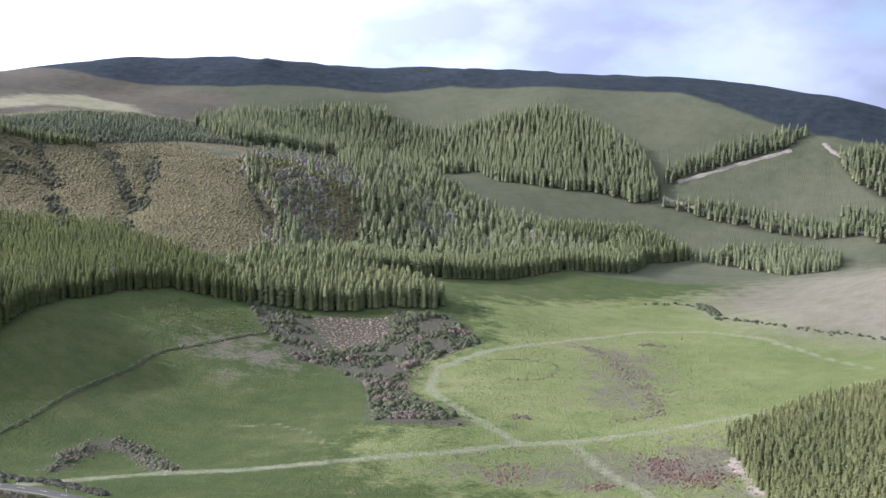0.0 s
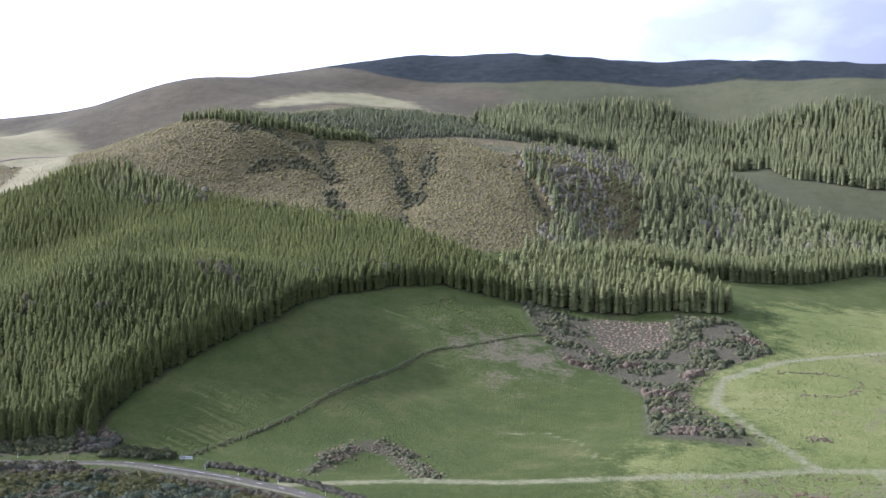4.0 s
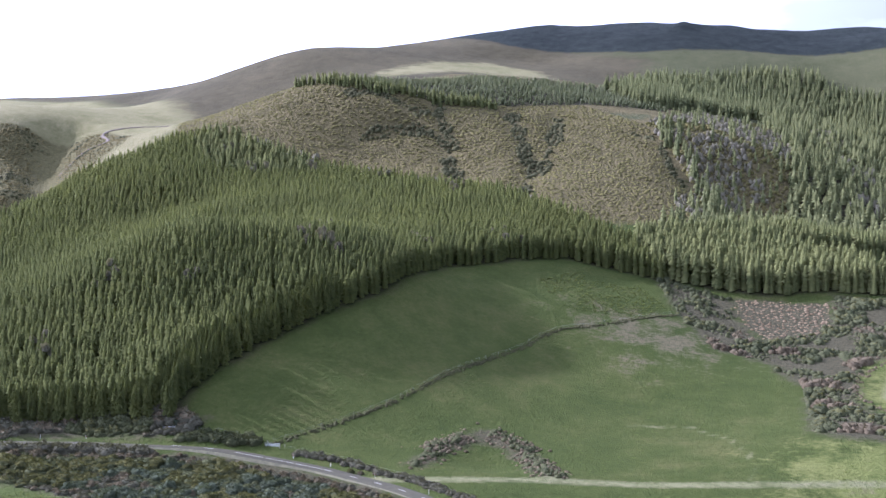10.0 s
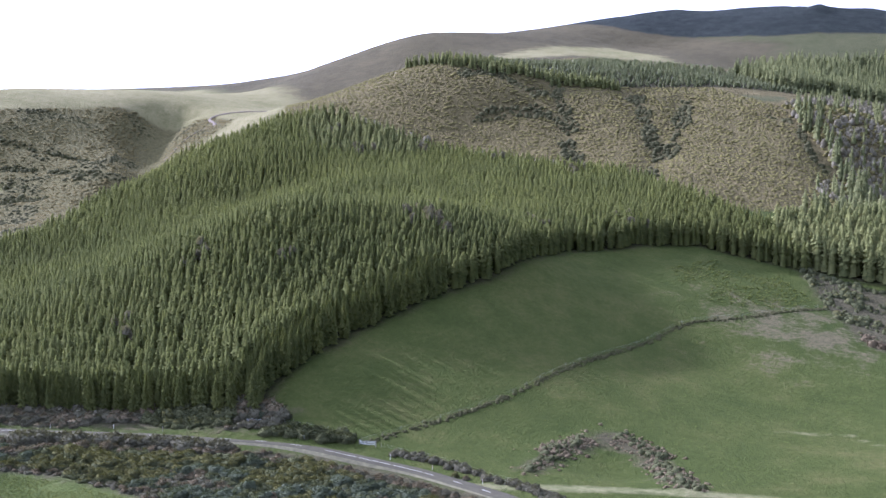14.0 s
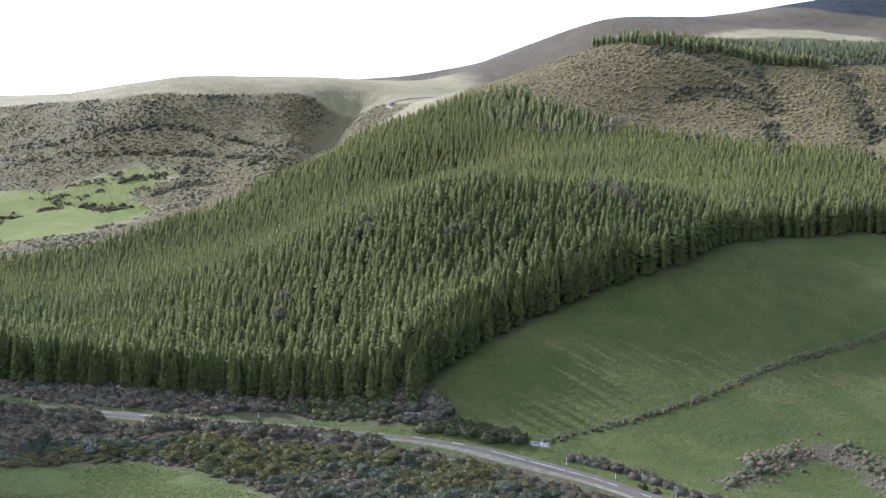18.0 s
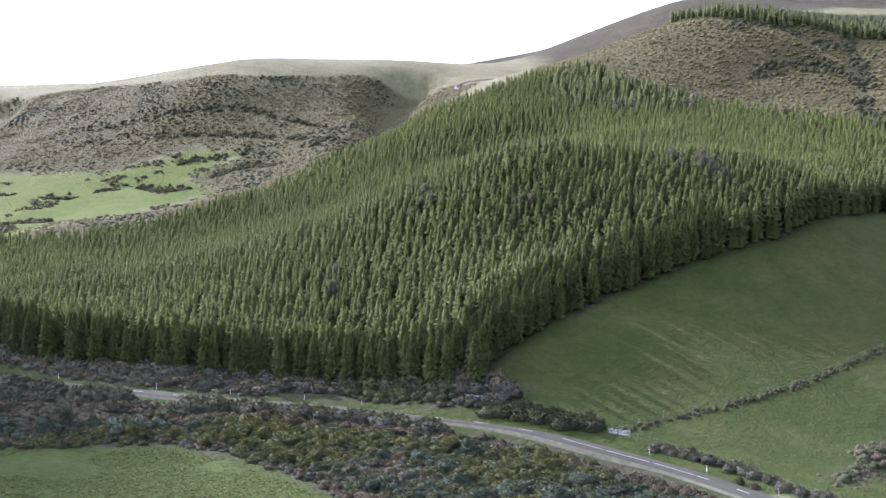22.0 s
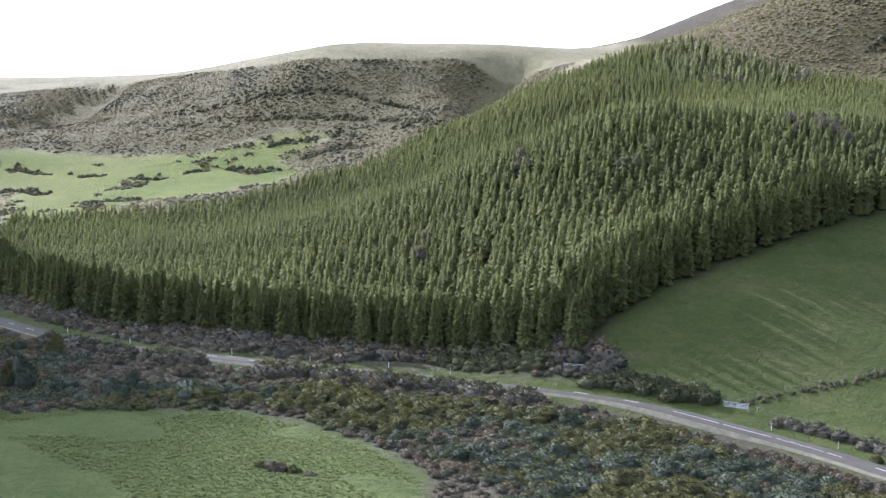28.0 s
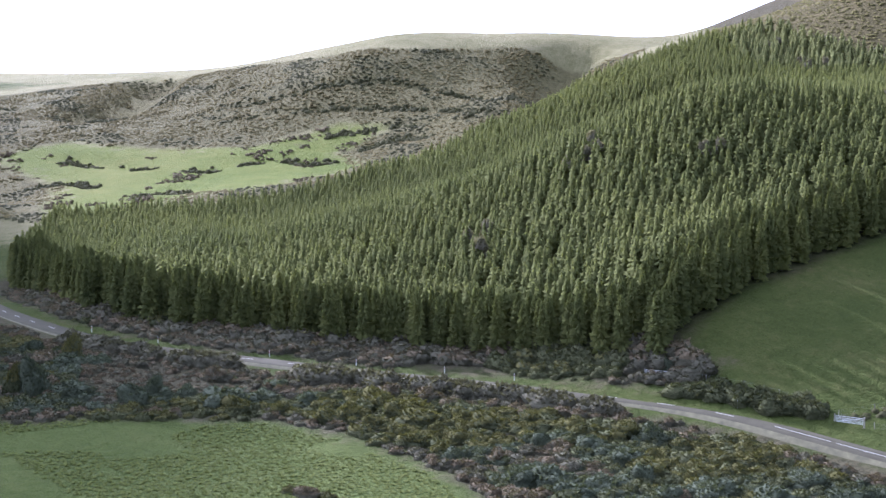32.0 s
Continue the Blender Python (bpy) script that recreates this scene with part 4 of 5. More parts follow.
def block(size, at=(0, 0, 0), turn=0.0, bevel=0.06):
    """A box with eased edges."""
    sx, sy, sz = (v / 2 for v in size)
    e = min(sx, sy, sz) * 2 * bevel
    ring = [(sx, sy - e), (sx - e, sy), (-sx + e, sy), (-sx, sy - e), (-sx, -sy + e), (-sx + e, -sy), (sx - e, -sy), (sx, -sy + e)]
    co = [(x, y, z) for z in (-sz, sz) for x, y in ring] + [(0, 0, -sz), (0, 0, sz)]
    tri = []
    for k in range(8):
        j = (k + 1) % 8
        tri += [(k, j, 8 + j), (k, 8 + j, 8 + k), (16, j, k), (17, 8 + k, 8 + j)]
    c, s = math.cos(turn), math.sin(turn)
    co = np.array(co)
    return np.stack([co[:, 0] * c - co[:, 1] * s + at[0], co[:, 0] * s + co[:, 1] * c + at[1], co[:, 2] + at[2]], 1), np.array(tri)


def conifer(k):
    """A tall conifer: bare lower trunk, and a crown of drooping fronds."""
    root = tagged(new("conifer"), "tall dark green conifer at the edge of the plantation", "tree", "plantation edge trees")
    part("trunk", *tube((0, 0, -0.02), (0, 0, 0.94), 0.014, 0.002, 6), M_BARK, root, "brown trunk")
    part("crown", *FINE[k], M_SPRUCE, root)
    return root


def standing(x, y, size_xy, size_z, sink=0.1):
    return Matrix.LocRotScale((x, y, float(relief(x, y)) - sink), Euler((0, 0, rng.uniform(0, 6.28))), (size_xy, size_xy, size_z))


def build_edge_trees():
    x, y = scatter(PLANTATION, 3.4, 0.35)
    ok = front_rows(x, y)
    x, y = x[ok], y[ok]
    order = np.argsort(depth_in(PLANTATION, x, y))
    first = {}
    for n, i in enumerate(order[:300]):
        k, t = n % 6, rng.uniform(10.8, 13.6)
        m = standing(x[i], y[i], t * rng.uniform(0.95, 1.25), t)
        if k not in first:
            first[k] = conifer(k)
            first[k].matrix_basis = m
        else:
            made = copy_thing(first[k], Matrix.Identity(4))
            made.matrix_basis = m
    rest = order[300:]
    t = sizes(len(rest), 10.8, 13.0)
    if len(rest):
        planted("conifer_rows", TALL, x[rest], y[rest], t, t * sizes(len(rest), 0.95, 1.25), M_SPRUCE, "inner rows of the conifer plantation", "trees", soft=True)


build_edge_trees()


def broadleaf(k):
    """A bare grey tree: a trunk, limbs, and a twiggy crown in several heads."""
    root = tagged(new("broadleaf_tree"), "pale grey leafless tree standing among green conifers", "tree", "grey trees in the plantation")
    r = np.random.default_rng(900 + k)
    part("trunk", *tube((0, 0, -0.02), (0, 0, 0.62), 0.022, 0.012, 7), M_BARK, root, "grey brown trunk")
    heads = []
    for i in range(5):
        a, h = i * 1.2566 + r.uniform(-0.4, 0.4), r.uniform(0.58, 0.80)
        out = r.uniform(0.08, 0.15)
        end = (math.cos(a) * out, math.sin(a) * out, h)
        part("limb", *tube((0, 0, r.uniform(0.32, 0.48)), end, 0.010, 0.004, 5), M_BARK, root)
        co, tri = cushion_shape(5, 9, 110, 910 + 7 * k + i, 0.12, 0.30)
        size = r.uniform(0.10, 0.15)
        heads.append((co * (size, size, size * 1.25) + end, tri))
    co, tri = cushion_shape(5, 9, 70, 990 + k, 0.10, 0.22)
    heads.append((co * (0.12, 0.12, 0.16) + (0, 0, 0.82), tri))
    part("crown", *joined(*heads), M_GREY, root, "grey twigs", smooth=True)
    return root


def build_broadleaves():
    first = {}
    clusters = [(-273, 531, 7), (-283, 536, 7), (-301, 571, 5), (-428, 713, 6), (-338, 462, 4), (-255, 590, 4), (-235, 640, 4), (-330, 420, 3), (-400, 735, 5), (-350, 738, 5), (-300, 735, 5), (-455, 735, 3), (-300, 480, 2)]
    n = 0
    for cx, cy, many in clusters:
        for _ in range(many):
            x, y, k = cx + rng.normal(0, 4.5), cy + rng.normal(0, 4.5), n % 4
            t = rng.uniform(10.8, 12.8)
            m = standing(x, y, t * rng.uniform(0.55, 0.8), t)
            if k not in first:
                first[k] = broadleaf(k)
                first[k].matrix_basis = m
            else:
                copy_thing(first[k], Matrix.Identity(4)).matrix_basis = m
            n += 1


build_broadleaves()


def smooth_line(line, fine=8):
    pts = [Vector((x, y, 0)) for x, y in line]
    out = []
    for i in range(len(pts) - 1):
        p0, p1, p2, p3 = pts[max(i - 1, 0)], pts[i], pts[i + 1], pts[min(i + 2, len(pts) - 1)]
        for k in range(fine):
            t = k / fine
            out.append(0.5 * (2 * p1 + (p2 - p0) * t + (2 * p0 - 5 * p1 + 4 * p2 - p3) * t * t + (3 * p1 - p0 - 3 * p2 + p3) * t ** 3))
    return out + [pts[-1]]


ROAD_FINE = smooth_line(ROAD)
ROAD_Z = [float(relief(p.x, p.y)) for p in ROAD_FINE]
ROAD_Z = np.convolve(np.pad(ROAD_Z, 6, mode="edge"), np.ones(13) / 13, "valid")


def build_road():
    """A cambered band with shoulders that run down into the verge."""
    width, co, faces = 5.0, [], []
    for i, p in enumerate(ROAD_FINE):
        d = (ROAD_FINE[min(i + 1, len(ROAD_FINE) - 1)] - ROAD_FINE[max(i - 1, 0)]).normalized()
        n = Vector((-d.y, d.x, 0))
        for s, drop in ((-1.7, 1.6), (-1.0, 0.10), (-0.5, 0.03), (0, 0), (0.5, 0.03), (1.0, 0.10), (1.7, 1.6)):
            q = p + n * s * width / 2
            co.append((q.x, q.y, ROAD_Z[i] + 0.35 - drop))
        if i:
            a, b = 7 * (i - 1), 7 * i
            faces += [(a + k, b + k, b + k + 1, a + k + 1) for k in range(6)]
    me = mesh_of("road", np.array(co), np.array(faces))
    me.materials.append(M_ROAD)
    me.materials.append(M_VERGE)
    slots = np.tile([1, 0, 0, 0, 0, 1], len(faces) // 6).astype(np.int32)
    me.polygons.foreach_set("material_index", slots)
    road = tagged(new("road", me), "grey chipseal country road with white centre dashes", "road", kind="structure")
    reach = np.r_[0, np.cumsum([(b - a).length for a, b in zip(ROAD_FINE[:-1], ROAD_FINE[1:])])]
    px, py = np.array([p.x for p in ROAD_FINE]), np.array([p.y for p in ROAD_FINE])

    def at(s):
        return np.array([np.interp(s, reach, px), np.interp(s, reach, py), np.interp(s, reach, ROAD_Z) + 0.37])

    s, n = 60.0, 0
    while s < reach[-1] - 12:
        solid = -236 < at(s)[0] < -200
        a, b = at(s), at(s + (9.2 if solid else 3.0))
        mid, d = (a + b) / 2, b - a
        dash = part("lane_dash", *block((np.linalg.norm(d), 0.16, 0.03), (0, 0, 0), 0.0), M_PAINT, road)
        dash.matrix_basis = Matrix.Translation(mid) @ Matrix.Rotation(math.atan2(d[1], d[0]), 4, "Z") @ Matrix.Rotation(-math.asin(d[2] / np.linalg.norm(d)), 4, "Y")
        s += 10.0
    return road


build_road()


def far_track(line, width, label, material=M_EARTH):
    """A farm track: a worn strip laid on the slope."""
    fine, co, faces = smooth_line(line, 10), [], []
    for i, p in enumerate(fine):
        d = (fine[min(i + 1, len(fine) - 1)] - fine[max(i - 1, 0)]).normalized()
        w = width * (1 + 0.3 * math.sin(i * 1.7))
        for s in (-1, -0.5, 0, 0.5, 1):
            q = p + Vector((-d.y, d.x, 0)) * s * w / 2
            co.append((q.x, q.y, float(relief(q.x, q.y)) + (0.5 if abs(s) < 1 else -0.4)))
        if i:
            a, b = 5 * (i - 1), 5 * i
            faces += [(a + k, b + k, b + k + 1, a + k + 1) for k in range(4)]
    me = mesh_of("farm_track", np.array(co), np.array(faces))
    me.materials.append(material)
    tagged(new("farm_track", me), label, "track", kind="structure")


for line in ([(112, 1150), (150, 1128), (206, 1100), (300, 1050)], [(128, 1172), (182, 1188), (240, 1200)], [(272, 1205), (280, 1185), (310, 1150), (330, 1120)]):
    far_track(line, 6.0, "bare earth farm track along a field edge")
far_track(HILL_TRACK, 3.0, "worn brown track over the hill crest", M_MUD)

# ---- roadside things ----


def marker_post():
    root = tagged(new("marker_post"), "white roadside marker post with a red band", "marker post", "road marker posts")
    part("post", *block((0.11, 0.07, 1.3), (0, 0, 0.45)), M_POST, root)
    part("band", *block((0.125, 0.085, 0.16), (0, 0, 0.80)), M_RED, root, "red reflective band")
    part("cap", *block((0.095, 0.055, 0.05), (0, 0, 1.12)), M_POST, root)
    return root


def build_posts():
    first = None
    for x, y in ((-352, 337), (-335, 343), (-315, 356), (-302, 367), (-288, 377), (-274, 381.5), (-236, 395.5), (-211, 400), (-198, 399.8), (-181, 395.5), (-160, 387)):
        m = pose(x, y, float(relief(x, y)) + 0.15, 0, rng.uniform(-3, 3), rng.uniform(20, 60))
        if first is None:
            first = marker_post()
            first.matrix_basis = m
        else:
            copy_thing(first, m)


build_posts()


def farm_gate(x, y, turn, long, label):
    """A five-bar steel gate between two timber posts."""
    root = tagged(new("farm_gate"), label, "gate", "field gates")
    root.matrix_basis = pose(x, y, float(relief(x, y)), 0, 0, turn)
    for h in (0.28, 0.48, 0.70, 0.94, 1.2):
        part("rail", *tube((-long / 2, 0, h), (long / 2, 0, h), 0.035, 0.035, 8), M_STEEL, root)
    for u in (-long / 2, long / 2):
        part("stile", *tube((u, 0, 0.2), (u, 0, 1.25), 0.035, 0.035, 8), M_STEEL, root)
    part("brace", *tube((-long / 2, 0.03, 0.28), (long / 2, 0.03, 1.2), 0.025, 0.025, 6), M_STEEL, root)
    for u in (-long / 2 - 0.22, long / 2 + 0.22):
        part("gate_post", *tube((u, 0, -0.3), (u, 0, 1.45), 0.12, 0.11, 8), M_TIMBER, root, "weathered timber gate post")
    return root


farm_gate(-220.5, 403.5, 15, 4.2, "pale steel farm gate at the field corner")
farm_gate(-253, 395.5, 25, 3.6, "pale steel farm gate beside the plantation")


def build_fences():
    """Posts along the field edges, with wires."""
    first = None
    for line in ([(-223, 404.5), (-216, 421), (-205, 456), (-200, 495), (-192, 539), (-185, 567), (-172, 585), (-147, 622)], [(-251, 397), (-238, 402.5), (-224, 405)],
                 [(-217, 405), (-200, 406.5), (-186, 403), (-165, 396), (-140, 382)]):
        fence = tagged(new("wire_fence"), "post and wire fence along the pasture edge", "fence")
        fine = smooth_line(line, 10)
        done, last = 99.0, None
        for a, b in zip(fine[:-1], fine[1:]):
            done += (b - a).length
            if done > 6:
                done = 0
                z = float(relief(a.x, a.y))
                if first is None:
                    first = part("fence_post", *tube((0, 0, -0.3), (0, 0, 1.15), 0.07, 0.06, 6), M_TIMBER, fence)
                    ob = first
                else:
                    ob = new("fence_post", first.data)
                    ob.parent = fence
                ob.matrix_basis = pose(a.x, a.y, z, rng.uniform(-4, 4), rng.uniform(-4, 4), 0)
                here = Vector((a.x, a.y, z))
                if last is not None:
                    part("wire", *joined(*[tube(last + Vector((0, 0, h)), here + Vector((0, 0, h)), 0.006, 0.006, 3) for h in (0.3, 0.6, 0.9, 1.1)]), M_STEEL, fence)
                last = here


build_fences()


def shrub(k, kind):
    """A rounded bush: a stem under a swelling head of sprigs."""
    mat, tops, label, name = {
        "gorse": (M_GORSE, M_YELLOW_LIT_TOPS, "rounded dark gorse bush with olive yellow tops in roadside scrub", "gorse_bush"),
        "sage": (M_SAGE, M_SAGE, "dense grey-green rounded shrub in roadside scrub", "grey_green_shrub"),
        "twigs": (M_STRAGGLE, M_BRACKEN, "straggling grey-brown bush beside the road", "briar_bush")}[kind]
    root = tagged(new(name), label, "bush", "roadside bushes")
    co, tri = BUSHES[k]
    leaves = part("foliage", co, tri, mat, root, smooth=True)
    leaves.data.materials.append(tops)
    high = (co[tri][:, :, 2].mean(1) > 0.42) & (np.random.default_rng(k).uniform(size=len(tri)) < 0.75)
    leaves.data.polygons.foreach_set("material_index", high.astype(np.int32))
    part("stem", *tube((0, 0, -0.2), (0, 0, 0.5), 0.07, 0.04, 5), M_BARK, root)
    return root


def clear_of_road(x, y, least):
    return near_line(ROAD, x, y) > least


FIRST_SHRUB = {}


def set_shrub(k, kind, x, y, wide, tall):
    m = standing(x, y, wide, tall, 0.2)
    if (k, kind) not in FIRST_SHRUB:
        FIRST_SHRUB[k, kind] = shrub(k, kind)
        FIRST_SHRUB[k, kind].matrix_basis = m
    else:
        copy_thing(FIRST_SHRUB[k, kind], Matrix.Identity(4)).matrix_basis = m


def build_scrub():
    # the larger bushes of the belt below the road
    area = [(-350, 318), (-322, 334), (-300, 350), (-284, 362), (-257, 373), (-234, 382), (-204, 388), (-180, 384), (-165, 372), (-200, 330), (-219, 326), (-228, 338), (-245, 345),
            (-271, 345), (-286, 340), (-295, 322), (-312, 308)]
    x, y = scatter(area, 5.6, 0.48)
    road_side = near_line(ROAD, x, y)
    pick = ripple(x, y, 22, 41) + 0.45 * ripple(x, y, 7, 42)
    n = 0
    for u, v, r, p in zip(x, y, road_side, pick):
        if r < 5.5 or p > 0.62 or n > 290:
            continue
        kind = "twigs" if r < 13 and p > -0.35 or p > 0.42 else "sage" if p > 0.08 else "gorse"
        t = rng.uniform(1.3, 2.8) * (0.75 if kind == "twigs" else 1.0) * (1.3 if u < -265 else 1.0)
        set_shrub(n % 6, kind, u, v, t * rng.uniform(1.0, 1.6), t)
        n += 1
    # bushes that stand apart
    for u, v, kind, wide, tall in ((-244, 316, "twigs", 2.4, 1.5), (-241.5, 317.5, "gorse", 1.6, 1.1), (-246.5, 315, "gorse", 1.5, 1.0), (-239, 318.5, "twigs", 1.5, 0.7), (-245, 302, "gorse", 0.7, 0.5),
                                   (-313, 309, "sage", 3.2, 6.6), (-315.5, 307, "gorse", 2.6, 5.2), (-330, 323, "gorse", 2.6, 5.6), (-302, 325, "sage", 2.2, 4.2), (-238, 376, "sage", 3.0, 2.9),
                                   (-190, 397.5, "gorse", 1.5, 1.8), (-186.5, 397, "twigs", 1.3, 1.3), (-253, 398.5, "sage", 1.4, 2.4)):
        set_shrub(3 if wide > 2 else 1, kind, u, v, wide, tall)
    x, y = scatter(SCRUB, 2.0, 0.5)
    r = near_line(ROAD, x, y)
    ok = r > 6.0
    x, y, r = x[ok], y[ok], r[ok]
    edge = depth_in(SCRUB, x, y) < 4.5
    kind = ripple(x, y, 22, 41) + 0.45 * ripple(x, y, 7, 42)
    twigs = ((r < 11) | edge) & (kind > -0.3) | (kind > 0.48)
    near = (x > -370) & (y > 300)
    for name, pick, low, high, mat, tops, label in (
            ("briar_scrub", twigs & (kind < 0.7), 0.6, 1.5, M_STRAGGLE, M_BRACKEN, "grey-brown briar and twiggy scrub beside the road"),
            ("bracken", twigs & (kind >= 0.7), 0.4, 0.9, M_BRACKEN, M_STRAGGLE, "brown dead bracken below the road"),
            ("flowering_gorse", ~twigs & (kind < 0.12), 0.7, 1.7, M_GORSE, M_YELLOW_LIT_TOPS, "low gorse with olive yellow tops filling the roadside scrub"),
            ("grey_scrub", ~twigs & (kind >= 0.12), 0.7, 1.7, M_SAGE, M_GORSE, "grey-green low scrub below the road")):
        m = pick & near
        t = sizes(m.sum(), low, high)
        planted(name, CUSHIONS, x[m], y[m], t, t * sizes(len(t), 1.1, 1.7), mat, label, "scrub", smooth=True, tops=tops, share=0.62)
    m = ~near & (rng.uniform(size=len(x)) < 0.42)
    t = sizes(m.sum(), 0.7, 1.9)
    planted("low_gorse", SHRUBS, x[m], y[m], t, t * 1.5, M_GORSE, "dark gorse scrub along the valley road", "scrub", smooth=True)
    # the verge under the plantation
    x, y = scatter(VERGE, 2.2, 0.5)
    gap = inside([(-296, 372), (-270, 380), (-272, 384), (-284, 385), (-297, 380)], x, y)
    ok = clear_of_road(x, y, 5.5) & ~gap & (x > -430)
    x, y = x[ok], y[ok]
    back = np.clip(near_line(ROAD, x, y) / 10, 0.5, 1.6)
    t = sizes(len(x), 1.0, 2.1) * back
    brown = ripple(x, y, 14, 44) > -0.35
    planted("verge_briar", CUSHIONS, x[brown], y[brown], t[brown], t[brown] * 1.35, M_STRAGGLE, "grey-brown leafless bushes under the plantation edge", "scrub", smooth=True, tops=M_BRACKEN, share=0.5)
    planted("verge_gorse", CUSHIONS, x[~brown], y[~brown], t[~brown], t[~brown] * 1.2, M_GORSE, "dark gorse under the plantation edge", "scrub", smooth=True, tops=M_YELLOW_LIT_TOPS, share=0.3)
    # the belt between the pastures
    x, y = scatter(GORSE_BELT, 2.4, 0.5)
    ok = ripple(x, y, 11, 47) + 0.4 * ripple(x, y, 4, 50) > -0.22
    x, y = x[ok], y[ok]
    kind = ripple(x, y, 14, 46)
    t = sizes(len(x), 0.8, 1.8) * (1.25 + 0.8 * ripple(x, y, 9, 48))
    for name, pick, mat, label in (("gorse_belt", kind < 0.4, M_GORSE, "belt of dark gorse bushes between pastures"), ("bracken_belt", kind >= 0.4, M_BRACKEN, "brown bracken among the gorse belt")):
        # Upper faces of the belt gorse get a paler colour as painted sunlight.
        planted(name, SHRUBS, x[pick], y[pick], t[pick], t[pick] * sizes(pick.sum(), 0.9, 1.4), mat, label, "scrub", smooth=True, tops=M_YELLOW_LIT_TOPS if mat is M_GORSE else None, share=0.4)
    x, y = scatter(HEATH_PATCH, 2.4, 0.5)
    t = sizes(len(x), 0.3, 0.7)
    planted("bracken_patch", MINI, x, y, t, t * 1.6, M_DRYFERN, "patch of reddish brown bracken", "bracken", smooth=True)
    # hill cover
    x, y = scatter(HEATH, 2.6, 0.5)
    t = sizes(len(x), 0.30, 0.75)
    planted("heather", MINI, x, y, t, t * sizes(len(x), 1.6, 2.6), M_HEATHER, "brown heather and low scrub covering the hillside", "heather", smooth=True)
    deep = np.min([near_line(g, x, y) for g in GULLIES], 0) < 4 + 5 * ripple(x, y, 12, 49)
    x, y = x[deep], y[deep]
    t = sizes(len(x), 0.9, 2.0)
    planted("gully_bushes", LUMPS, x, y, t, t * sizes(len(x), 0.8, 1.2), M_GULLY, "dark green bushes along the hill gullies", "scrub", smooth=True)
    x, y = scatter(WEST_SCRUB, 3.0, 0.5)
    ok = (depth_in(WEST_GREEN, x, y) + 12 * ripple(x, y, 26, 51) + 8 * ripple(x, y, 9, 52) < 0) & (x > -1040)
    x, y = x[ok], y[ok]
    t = sizes(len(x), 0.3, 0.75)
    dark = ripple(x, y, 22, 55) + 0.5 * ripple(x, y, 8, 56) > 0.28
    planted("hill_gorse", MINI, x[dark], y[dark], t[dark] * 1.3, t[dark] * 2.2, M_GULLY, "dark gorse clumps over the western hill", "scrub", smooth=True)
    planted("hill_scrub", MINI, x[~dark], y[~dark], t[~dark], t[~dark] * 2.3, M_HILLSCRUB, "brown scrub over the western hill", "scrub", smooth=True)
    x, y = scatter(WEST_GREEN, 2.6, 0.5)
    along = ripple(x * 0.80 + y * 0.60, (y * 0.80 - x * 0.60) * 0.28, 11, 95) + 0.5 * ripple(x, y, 8, 96)
    ok = along > 0.52
    x, y = x[ok], y[ok]
    t = sizes(len(x), 0.5, 1.4)
    planted("terrace_scrub", SHRUBS, x, y, t, t * sizes(len(x), 1.0, 1.7), M_BRACKEN, "brown scrub in bands across the green hill foot", "scrub", smooth=True, tops=M_GULLY, share=0.6)
    for line in WEST_LINES:
        fine = smooth_line(line, 40)
        s = rng.integers(0, len(fine), 150)
        x = np.array([fine[i].x for i in s]) + rng.normal(0, 1.8, 150)
        y = np.array([fine[i].y for i in s]) + rng.normal(0, 1.8, 150)
        ok = ripple(x, y, 13, 57) > -0.35
        t = sizes(ok.sum(), 1.0, 2.4)
        planted("bank_scrub", SHRUBS, x[ok], y[ok], t, t * 1.3, M_GULLY, "dark scrub along a terrace of the western hill", "scrub", smooth=True)


build_scrub()


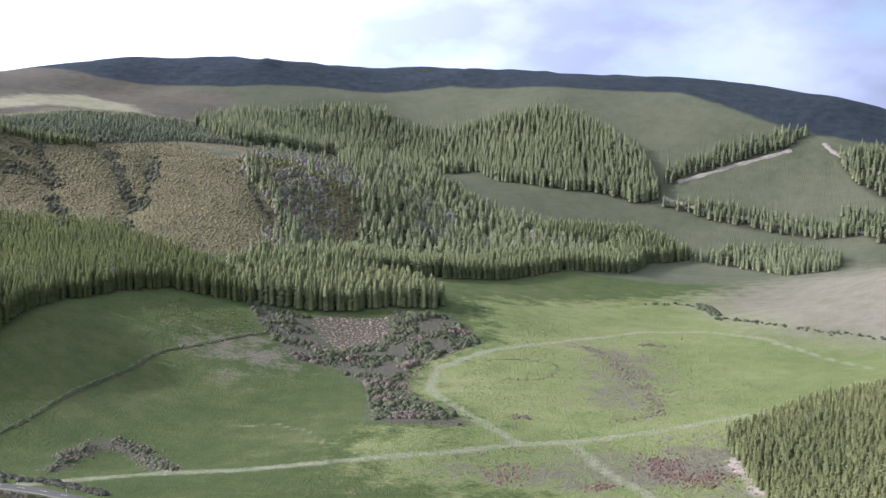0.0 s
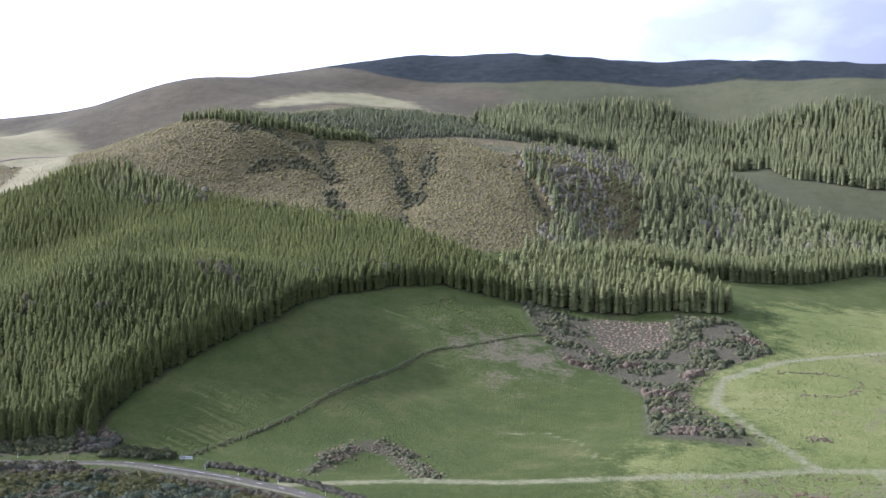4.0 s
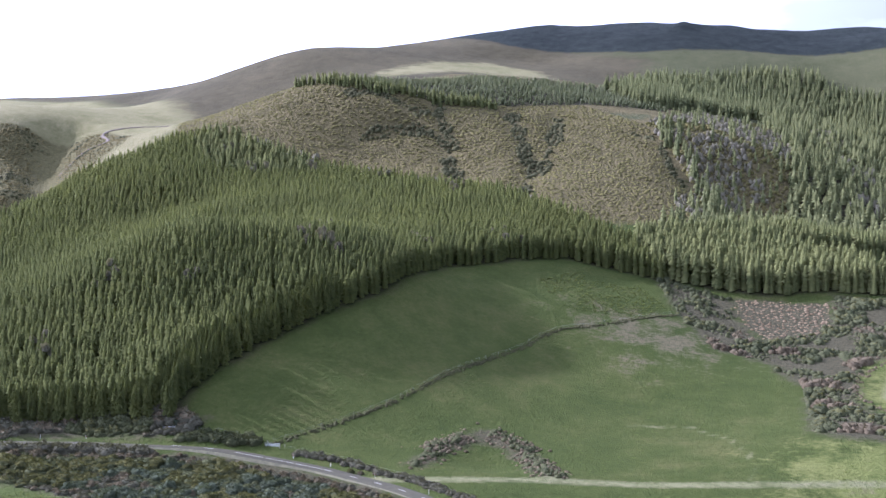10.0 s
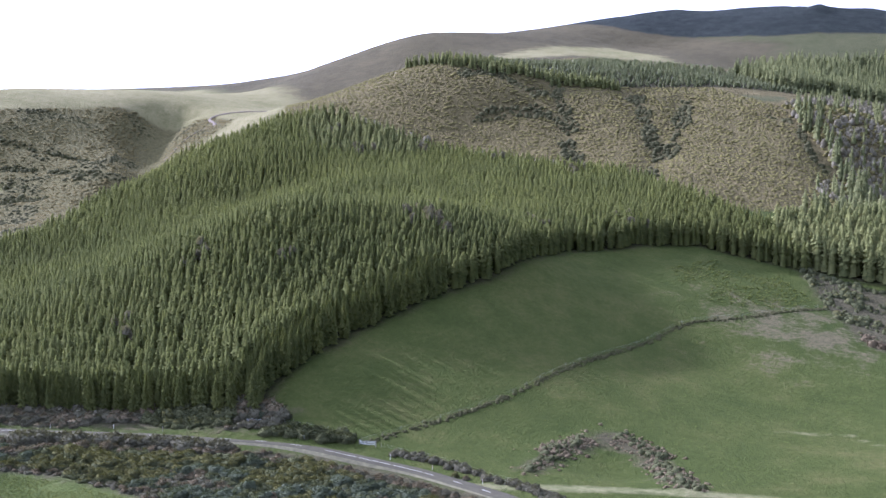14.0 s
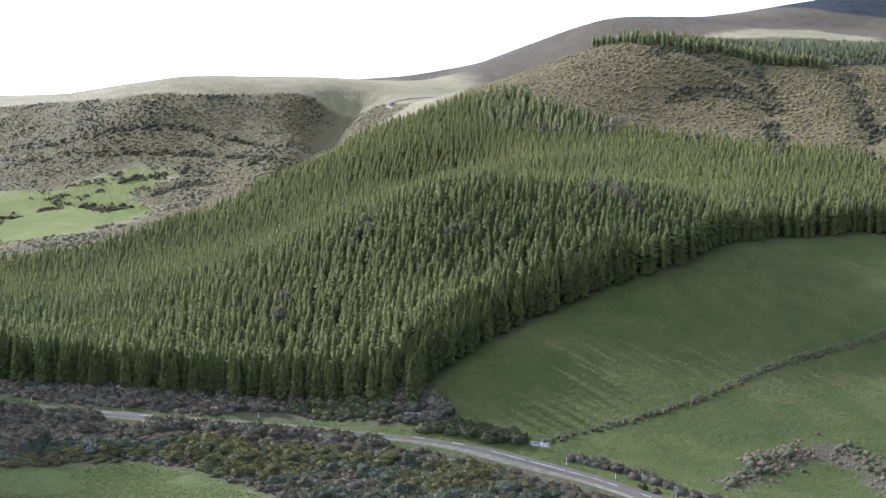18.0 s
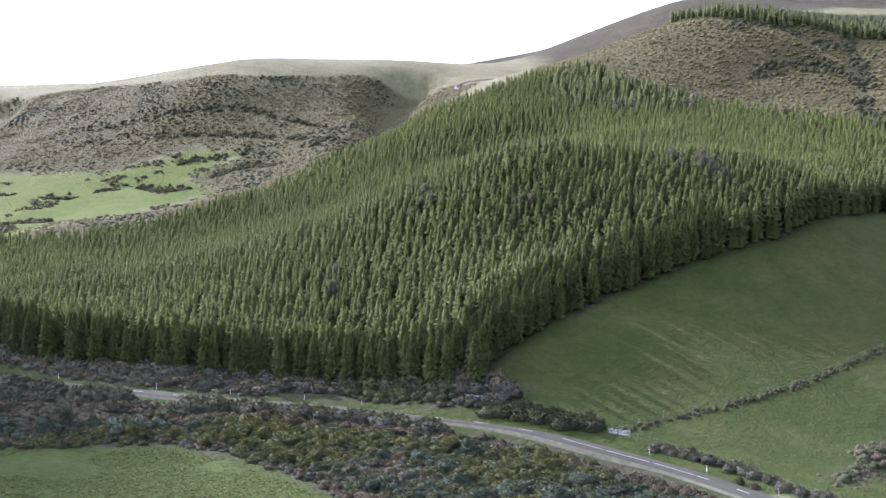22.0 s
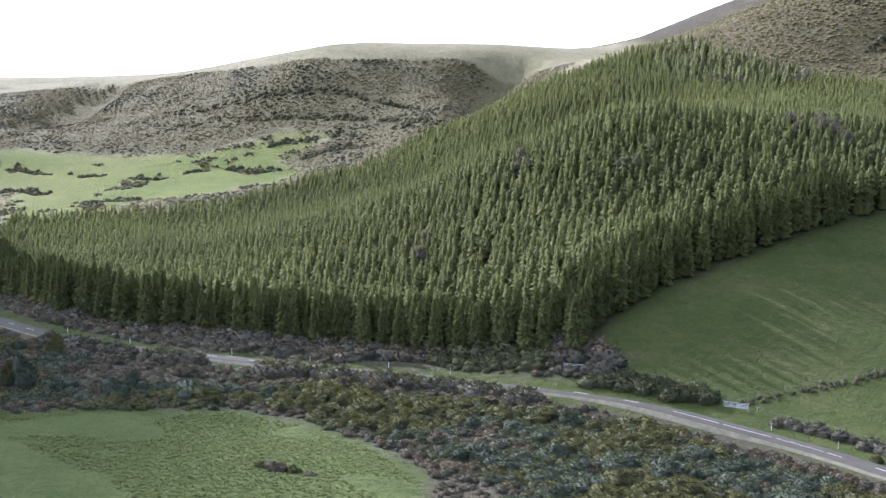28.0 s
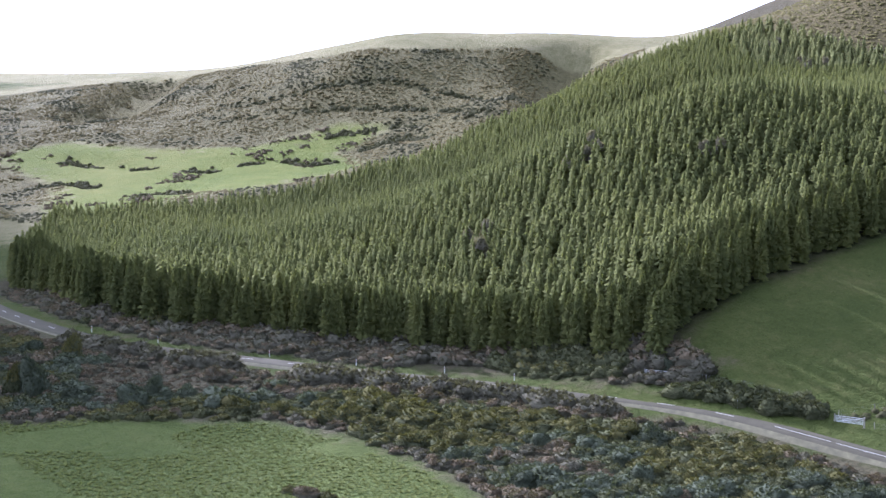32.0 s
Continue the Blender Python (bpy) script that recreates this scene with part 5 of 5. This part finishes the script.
def build_hedges():
    for name, line, wide, low, high, gap, mat, label in (
            ("field_bank", HEDGE, 1.7, 0.3, 0.85, 0.5, M_GULLY, "low dark bank of rushes and gorse across the pasture"),
            ("road_hedge", HEDGE_ROAD, 3.4, 1.2, 2.3, 0.28, M_GORSE, "bushy dark hedge beside the road and gate"),
            ("low_hedge", LOW_HEDGE, 2.2, 0.8, 1.8, 0.8, M_STRAGGLE, "straggling brown hedge between road and pasture"),
            ("ditch_rushes", [(-33, 640), (-50, 612), (-64, 575), (-60, 545), (-40, 515), (-30, 500)], 3.0, 0.4, 1.0, 1.4, M_BRACKEN, "brown rushes along a curved ditch"),
            ("bank_gorse", [(60, 800), (92, 812), (104, 790), (118, 740), (150, 690), (190, 650)], 4.0, 0.6, 1.8, 2.6, M_GORSE, "dark gorse along a low bank"),
            ("roadside_bushes", [(-345, 329), (-328, 336), (-309, 348), (-296, 358), (-282, 367), (-266, 373.5), (-250, 380)], 2.0, 1.9, 3.0, 1.0, M_STRAGGLE, "grey-brown bushes that screen the near side of the road"),
            ("valley_rushes", [(20, 655), (35, 640), (48, 600), (58, 560), (70, 530)], 7.0, 0.2, 0.6, 0.9, M_BRACKEN, "brown rushes in a wet hollow"),
            ("track_rushes", [(-40, 438), (-5, 462), (40, 470), (90, 488)], 9.0, 0.2, 0.6, 0.8, M_BRACKEN, "rushes beside a farm track"),
            ("stream_rushes", [(-20, 720), (20, 735), (55, 745), (80, 750)], 2.0, 0.2, 0.6, 1.2, M_GORSE, "dark rushes along a small stream"),
            ("arc_rushes", [(-20, 575), (0, 580), (8, 600), (-4, 612), (-30, 606)], 3.0, 0.3, 0.7, 0.9, M_BRACKEN, "reddish rushes on a curved bank"),
            ("mound_scrub", MOUND_ARC, 8.0, 0.3, 0.9, 0.16, M_BRACKEN, "brown scrub on a curved bank in the pasture"),
            ("mound_gorse", MOUND_ARC, 5.0, 0.6, 1.5, 0.7, M_GORSE, "dark gorse on a curved bank in the pasture"),
            ("red_bracken", [(44, 452), (46, 432), (58, 420), (66, 432)], 13.0, 0.3, 0.8, 0.16, M_REDBRACKEN, "reddish brown bracken patch by the pines"),
            ("bracken_tuft", [(-16, 418), (-12, 432), (-12, 446)], 14.0, 0.3, 0.7, 0.25, M_REDBRACKEN, "reddish bracken scattered over rough pasture"),
            ("bracken_spot", [(18, 417), (24, 421)], 7.0, 0.3, 0.8, 0.15, M_REDBRACKEN, "small reddish bracken patch beside a farm track"),
            ("hollow_rushes", [(15, 664), (30, 640), (40, 600), (47, 567), (51, 521), (43, 510), (31, 506)], 8.0, 0.3, 0.8, 0.5, M_BRACKEN, "brown rushes along a dry hollow"),
            ("pasture_rushes", [(55, 665), (62, 667), (72, 666)], 7.0, 0.4, 0.9, 0.3, M_BRACKEN, "patch of dark rushes in the valley pasture"),
            ("ditch_bank", [(-8, 512), (-10, 508)], 9.0, 0.4, 0.8, 0.12, M_BRACKEN, "small patch of rushes near the track fork"),
            ("hill_foot_gorse", [(106, 812), (110, 780), (111, 748)], 5.0, 0.8, 2.0, 0.7, M_GORSE, "dark gorse on a short bank")):
        fine = smooth_line(line, 12)
        px, py = np.array([p.x for p in fine]), np.array([p.y for p in fine])
        reach = np.r_[0, np.cumsum(np.hypot(np.diff(px), np.diff(py)))]
        n = int(reach[-1] / gap * 1.6)
        s = rng.uniform(0, reach[-1], n)
        x = np.interp(s, reach, px) + rng.normal(0, wide / 3, n)
        y = np.interp(s, reach, py) + rng.normal(0, wide / 3, n)
        keep = (ripple(x, y, 9, 61) > (-0.9 if name == "field_bank" else -0.5)) & clear_of_road(x, y, 4.0)
        x, y = x[keep], y[keep]
        t = sizes(len(x), low, high)
        planted(name, CUSHIONS if name.endswith(("hedge", "bushes")) else SHRUBS, x, y, t, t * sizes(len(x), 0.9, 1.4), mat, label, "hedge", smooth=True)


build_hedges()


def build_tussocks():
    """Rough grass where the pasture is close or broken."""
    for name, area, gap, low, high, label in (
            ("near_tussocks", [(-300, 292), (-296, 306), (-289, 322), (-282, 334), (-270, 338), (-245, 338), (-228, 331), (-216, 320), (-235, 290)], 0.9, 0.14, 0.34, "rough grass tussocks of the near pasture"),
            ("slope_tussocks", [(-196, 652), (-175, 655), (-152, 628), (-158, 604), (-190, 590), (-208, 612)], 2.0, 0.25, 0.55, "lumpy tussocks on the sunlit slope"),
            ("field_tussocks", [(-250, 412), (-222, 408), (-212, 440), (-205, 480), (-215, 520), (-245, 500), (-254, 450)], 1.3, 0.05, 0.13, "grass tussocks of the pasture below the plantation"),
            ("lower_tussocks", [(-214, 412), (-150, 400), (-120, 430), (-110, 560), (-180, 560), (-195, 500)], 2.4, 0.08, 0.22, "grass tussocks of the lower pasture"),
            ("valley_tussocks", [(-60, 430), (80, 400), (110, 480), (90, 700), (-20, 720), (-40, 640), (-40, 540)], 4.5, 0.2, 0.5, "scattered tussocks over the valley pasture")):
        x, y = scatter(area, gap, 0.5)
        ok = (ripple(x, y, 12, 71) > -0.45) & (np.min([near_line(t, x, y) for t in (TRACK_A, TRACK_B, TRACK_C, TRACK_D)], 0) > 3)
        x, y = x[ok], y[ok]
        t = sizes(len(x), low, high)
        planted(name, TUSSOCKS, x, y, t, t * 2.0, M_TUSSOCK, label, "grass", 0.02)


build_tussocks()
